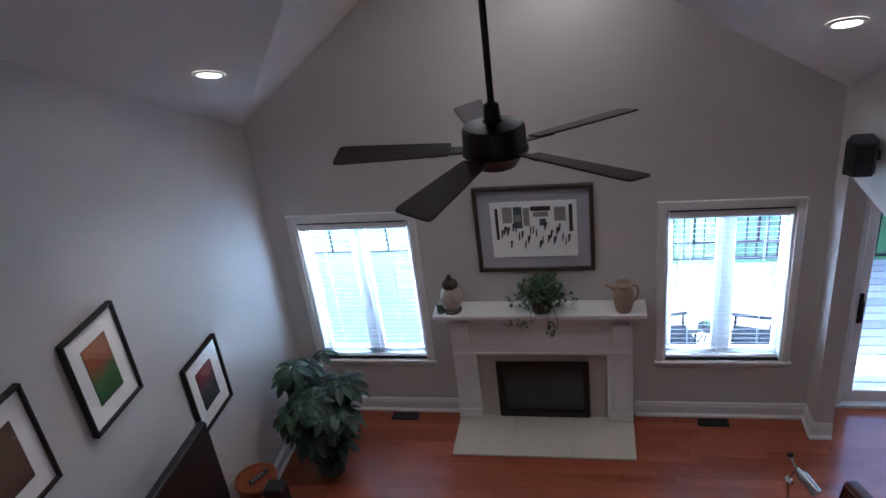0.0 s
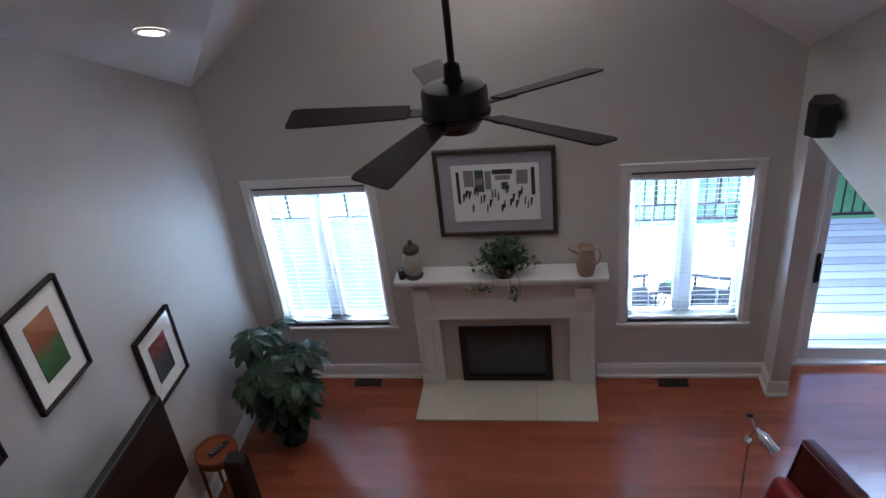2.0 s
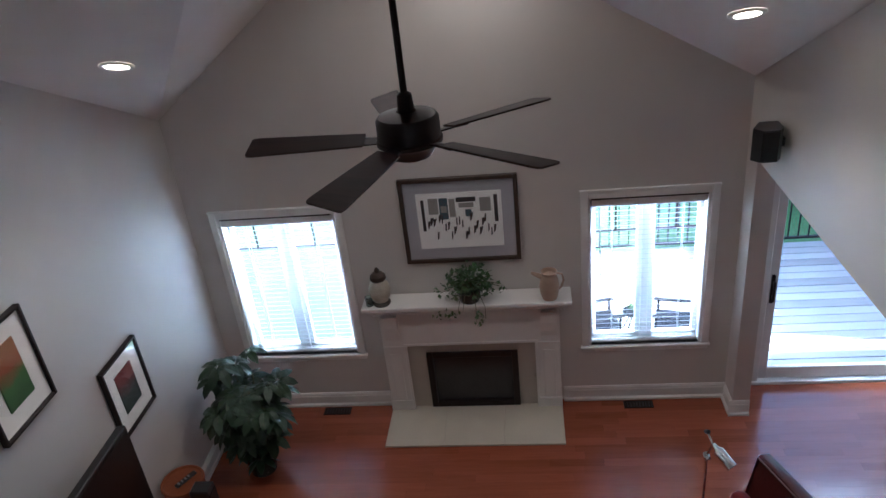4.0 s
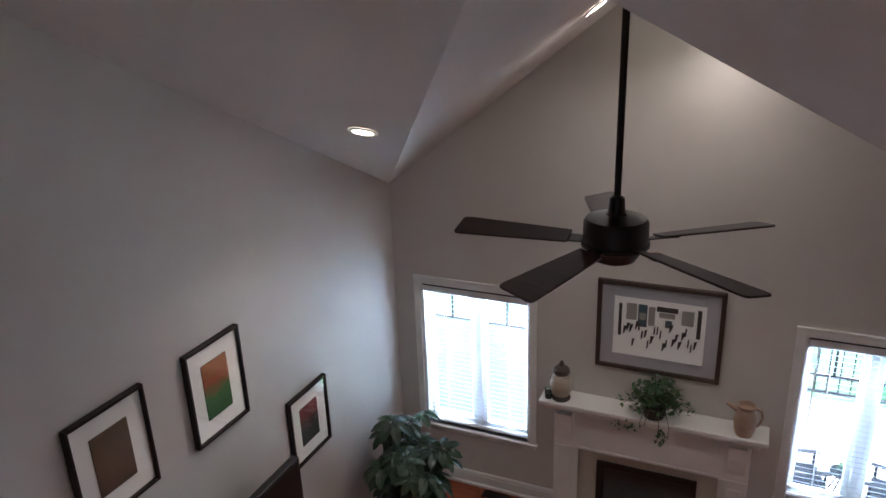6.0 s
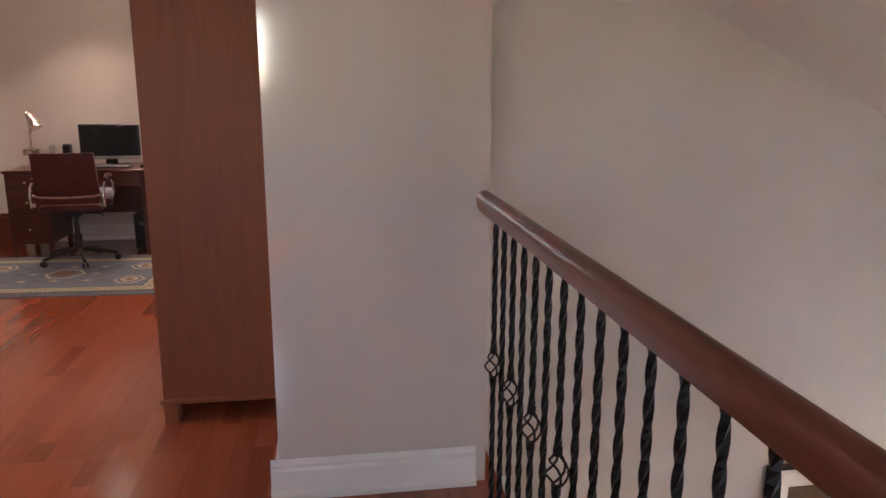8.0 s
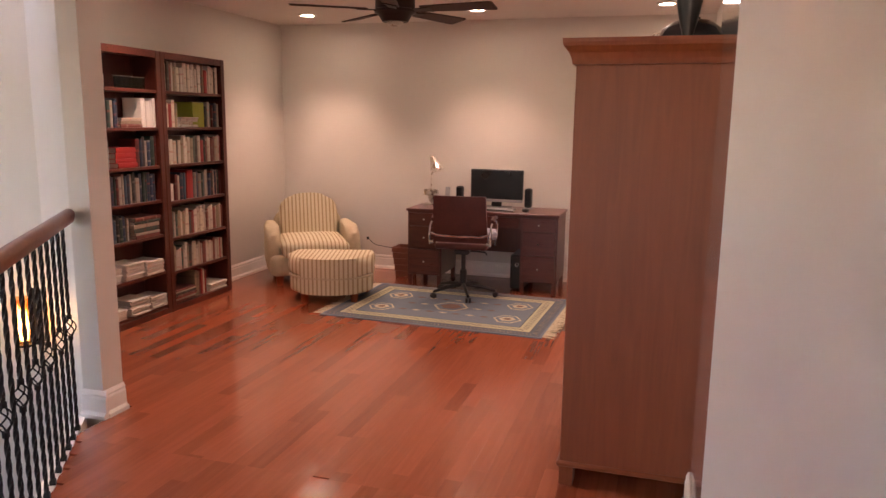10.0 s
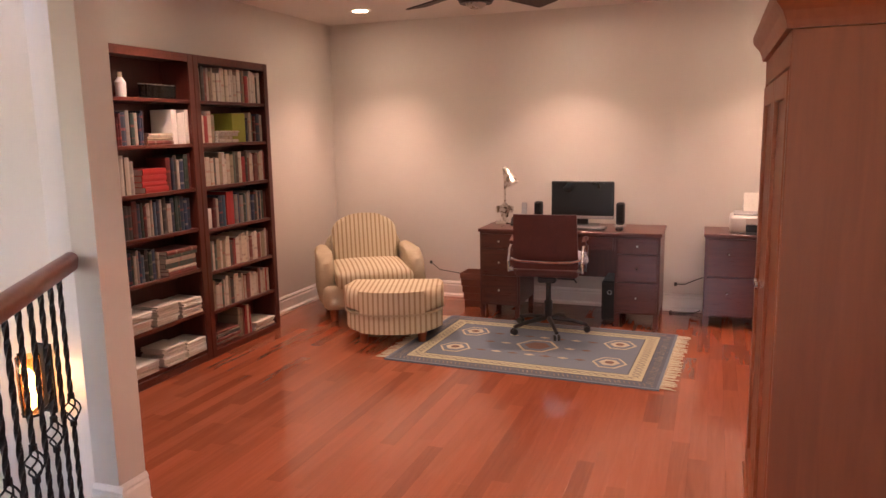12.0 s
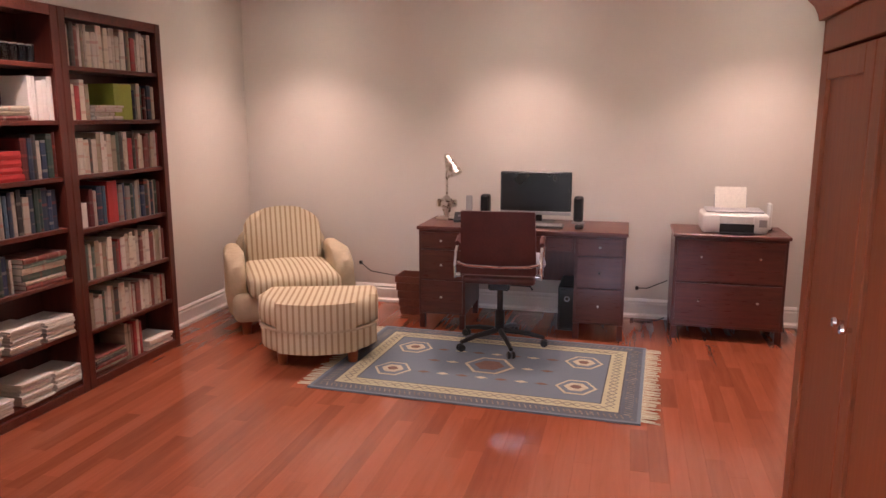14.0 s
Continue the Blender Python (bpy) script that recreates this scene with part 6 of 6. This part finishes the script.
def wardrobe():
    """Two-door wardrobe with a coved crown; its doors face -y."""
    x0, x1, y0, y1, top = -4.25, -3.17, -0.845, -0.14, 1.83
    w = thing("wardrobe", pose((x0 + x1) / 2, (y0 + y1) / 2, 0), "cherry wardrobe with two panelled doors and a coved crown", "wardrobe")
    hw, hd = (x1 - x0) / 2, (y1 - y0) / 2
    for s in (-1, 1):
        a, b = sorted((s * hw, s * (hw - 0.022)))
        part("side_panel", box(a, b, -hd, hd, 0.10, top, bevel=0.003), M_CHERRY, w)
    part("back_panel", box(-hw + 0.022, hw - 0.022, hd - 0.012, hd, 0.12, top), M_CHERRY, w)
    part("bottom_panel", box(-hw + 0.022, hw - 0.022, -hd, hd - 0.012, 0.10, 0.13), M_CHERRY, w)
    part("base_moulding", boxes((-hw - 0.012, hw + 0.012, -hd - 0.014, hd, 0.085, 0.11), bevel=0.006), M_CHERRY, w)
    for x in (-hw + 0.04, hw - 0.04):
        for y in (-hd + 0.03, hd - 0.04):
            part("foot", prism([(x - 0.045, y - 0.03), (x + 0.045, y - 0.03), (x + 0.045, y + 0.03), (x - 0.045, y + 0.03)], 0, 0.085), M_CHERRY, w)
    part("face_rail", box(-hw + 0.022, hw - 0.022, -hd, -hd + 0.02, 1.735, top, bevel=0.002), M_CHERRY, w)
    for s in (-1, 1):
        a, b = sorted((s * 0.003, s * (hw - 0.022)))
        r = 0.075
        d = part("door", boxes((a, a + r, -hd - 0.004, -hd + 0.02, 0.14, 1.725), (b - r, b, -hd - 0.004, -hd + 0.02, 0.14, 1.725), (a + r, b - r, -hd - 0.004, -hd + 0.02, 1.725 - r, 1.725), (a + r, b - r, -hd - 0.004, -hd + 0.02, 0.14, 0.14 + r), bevel=0.003), M_CHERRY, w)
        part("door_panel", box(a + r, b - r, -hd + 0.008, -hd + 0.018, 0.14 + r, 1.725 - r), M_CHERRY, d)
        part("door_knob", lathe([(0, 0.03), (0.012, 0.028), (0.014, 0.02), (0.007, 0.012), (0.007, 0.0)], 16, pose(s * 0.035, -hd - 0.004, 1.02, 90, 0, 0)), M_CHROME, d, "bright metal knob")
    prof = [(0.0, 0.0), (0.014, 0.0), (0.018, 0.02), (0.028, 0.045), (0.048, 0.07), (0.052, 0.085), (0.052, 0.10), (0.0, 0.10)]
    bm = bmesh.new()
    rings = []
    for cx, cy in ((-1, -1), (1, -1), (1, 1), (-1, 1)):
        rings.append([bm.verts.new((cx * (hw + p[0]), -(hd + p[0]) if cy < 0 else hd, top + p[1])) for p in prof])
    for i in range(4):
        u, v = rings[i], rings[(i + 1) % 4]
        for k in range(len(prof) - 1):
            bm.faces.new((u[k], v[k], v[k + 1], u[k + 1]))
    bm.faces.new([r[-1] for r in rings])
    bm.faces.new([r[0] for r in rings][::-1])
    part("crown", bm, M_CHERRY, w)
    return top + 0.10


WTOP = wardrobe()


def ornaments():
    g = thing("glass_bowl", pose(-3.62, -0.40, WTOP), "large upturned smoky glass bowl on the wardrobe", "bowl")
    part("bowl", lathe([(0.15, 0.0), (0.15, 0.03), (0.13, 0.08), (0.08, 0.115), (0.0, 0.125), (0.0, 0.119), (0.075, 0.109), (0.124, 0.076), (0.144, 0.03), (0.144, 0.0)], 32), M_SMOKED, g, smooth=True)
    part("foot_ring", lathe([(0.03, 0.124), (0.034, 0.122), (0.034, 0.132), (0.03, 0.132)], 20), M_SMOKED, g)
    o = thing("wire_ornament", pose(-3.78, -0.55, WTOP), "curled copper wire ornament on the wardrobe", "ornament")
    for k in range(6):
        a = k * 1.05
        pts = [(0.035 * math.cos(a + q) * math.sin(q * 0.75 + 0.2), 0.035 * math.sin(a + q) * math.sin(q * 0.75 + 0.2), 0.045 - 0.042 * math.cos(q * 0.8)) for q in [i * 0.4 for i in range(10)]]
        part("wire_loop", tube(pts, 0.0025, 5), M_NICKEL, o)
    v = thing("dark_vase", pose(-3.38, -0.42, WTOP), "slim dark vase on the wardrobe", "vase")
    part("body", lathe([(0, 0), (0.025, 0), (0.02, 0.02), (0.04, 0.10), (0.055, 0.18), (0.05, 0.22), (0.045, 0.22), (0.045, 0.18), (0, 0.05)], 22), M_BLACK, v, smooth=True)
    part("rim", lathe([(0.044, 0.218), (0.052, 0.218), (0.052, 0.225), (0.044, 0.225)], 22), M_BLACK, v)


ornaments()
ceiling_fan(pose(-4.80, -2.25, 2.34), 0.258, "dark ceiling fan hung under the study ceiling, at rest", 158)


def cable(name, pts, label):
    c = thing(name, pose(*pts[0]), label, "cable", "cables along the wall")
    p0 = Vector(pts[0])
    fine = []
    for a, b in zip(pts, pts[1:]):
        for i in range(6):
            fine.append(Vector(a).lerp(Vector(b), i / 6) - p0)
    fine.append(Vector(pts[-1]) - p0)
    part("cord", tube(fine, 0.004, 6), M_BLACK, c)
    part("plug", box(-0.012, 0.012, -0.012, 0.012, -0.015, 0.015, bevel=0.004), M_BLACK, c)


cable("power_cable", [(-7.40, -3.55, 0.33), (-7.36, -3.45, 0.27), (-7.36, -3.25, 0.245), (-7.38, -3.05, 0.26), (-7.40, -2.86, 0.30)], "thin black cable along the wall behind the desk")
cable("power_cable", [(-7.40, -1.30, 0.24), (-7.37, -1.22, 0.25), (-7.37, -1.14, 0.29), (-7.40, -1.08, 0.31)], "thin black cable between desk and cabinet")
cable("power_cable", [(-7.20, -0.42, 0.753), (-7.14, -0.335, 0.74), (-7.16, -0.315, 0.5), (-7.2, -0.30, 0.2), (-7.24, -0.27, 0.008)], "black printer cable hanging beside the cabinet")
cable("power_cable", [(-7.33, -1.33, 0.006), (-7.30, -1.25, 0.006), (-7.34, -1.15, 0.006), (-7.36, -1.09, 0.03)], "white extension cable on the floor")

# ---- floor boards, nearest first ----


def boards(parent, x0, x1, y0, y1, z, width, limit, seed, until=None):
    """Strips along x with staggered ends; the first ones are pieces of their own, the rest one mesh."""
    rng = random.Random(seed)
    kinds = []
    for ln in (0.45, 0.6, 0.8, 1.0, 1.25):
        bm = box(0, ln - 0.0004, 0, width - 0.0004, -0.011, 0)
        me = bpy.data.meshes.new("board")
        bm.to_mesh(me)
        bm.free()
        me.materials.append(M_FLOOR)
        kinds.append((ln, me))
    rest = bmesh.new()
    made = 0
    n = int((y1 - y0) / width)
    for i in range(n):
        y = y0 + i * width
        x = x0 - rng.uniform(0, 0.4)
        xe = until(y) if until else x1
        while x < xe:
            ln, me = kinds[rng.randrange(5)]
            a, b = max(x, x0), min(x + ln, xe)
            whole = a == x and b == x + ln
            if whole and made < limit and -4.2 < y < 0.5:
                o = new("board", me)
                o.parent, o.location = parent, (x, y, z)
                made += 1
            elif b - a > 0.02:
                add_box(rest, a, b - 0.0004, y, y + width - 0.0004, z - 0.011, z)
            x += ln
    o = part("boards", rest, M_FLOOR, parent)
    o["kind"] = "stuff"


loft = bpy.data.objects["floor_loft"]
boards(loft, -7.44, -2.87, -4.575, -0.12, 0.0, 0.083, 290, 31, lambda y: -2.87 if y > -3.30 else max(-3.84, -3.27 + (y + 3.28) * 0.559))
boards(loft, -2.87, 3.2, -3.25, 0.54, 0.0, 0.083, 0, 32, lambda y: 3.2 if y > -2.02 else -2.87 + (y + 3.27) * 1.488)
boards(bpy.data.objects["floor_great_room"], LX, 6.0, 0.4, 5.9, FL, 0.083, 0, 33)
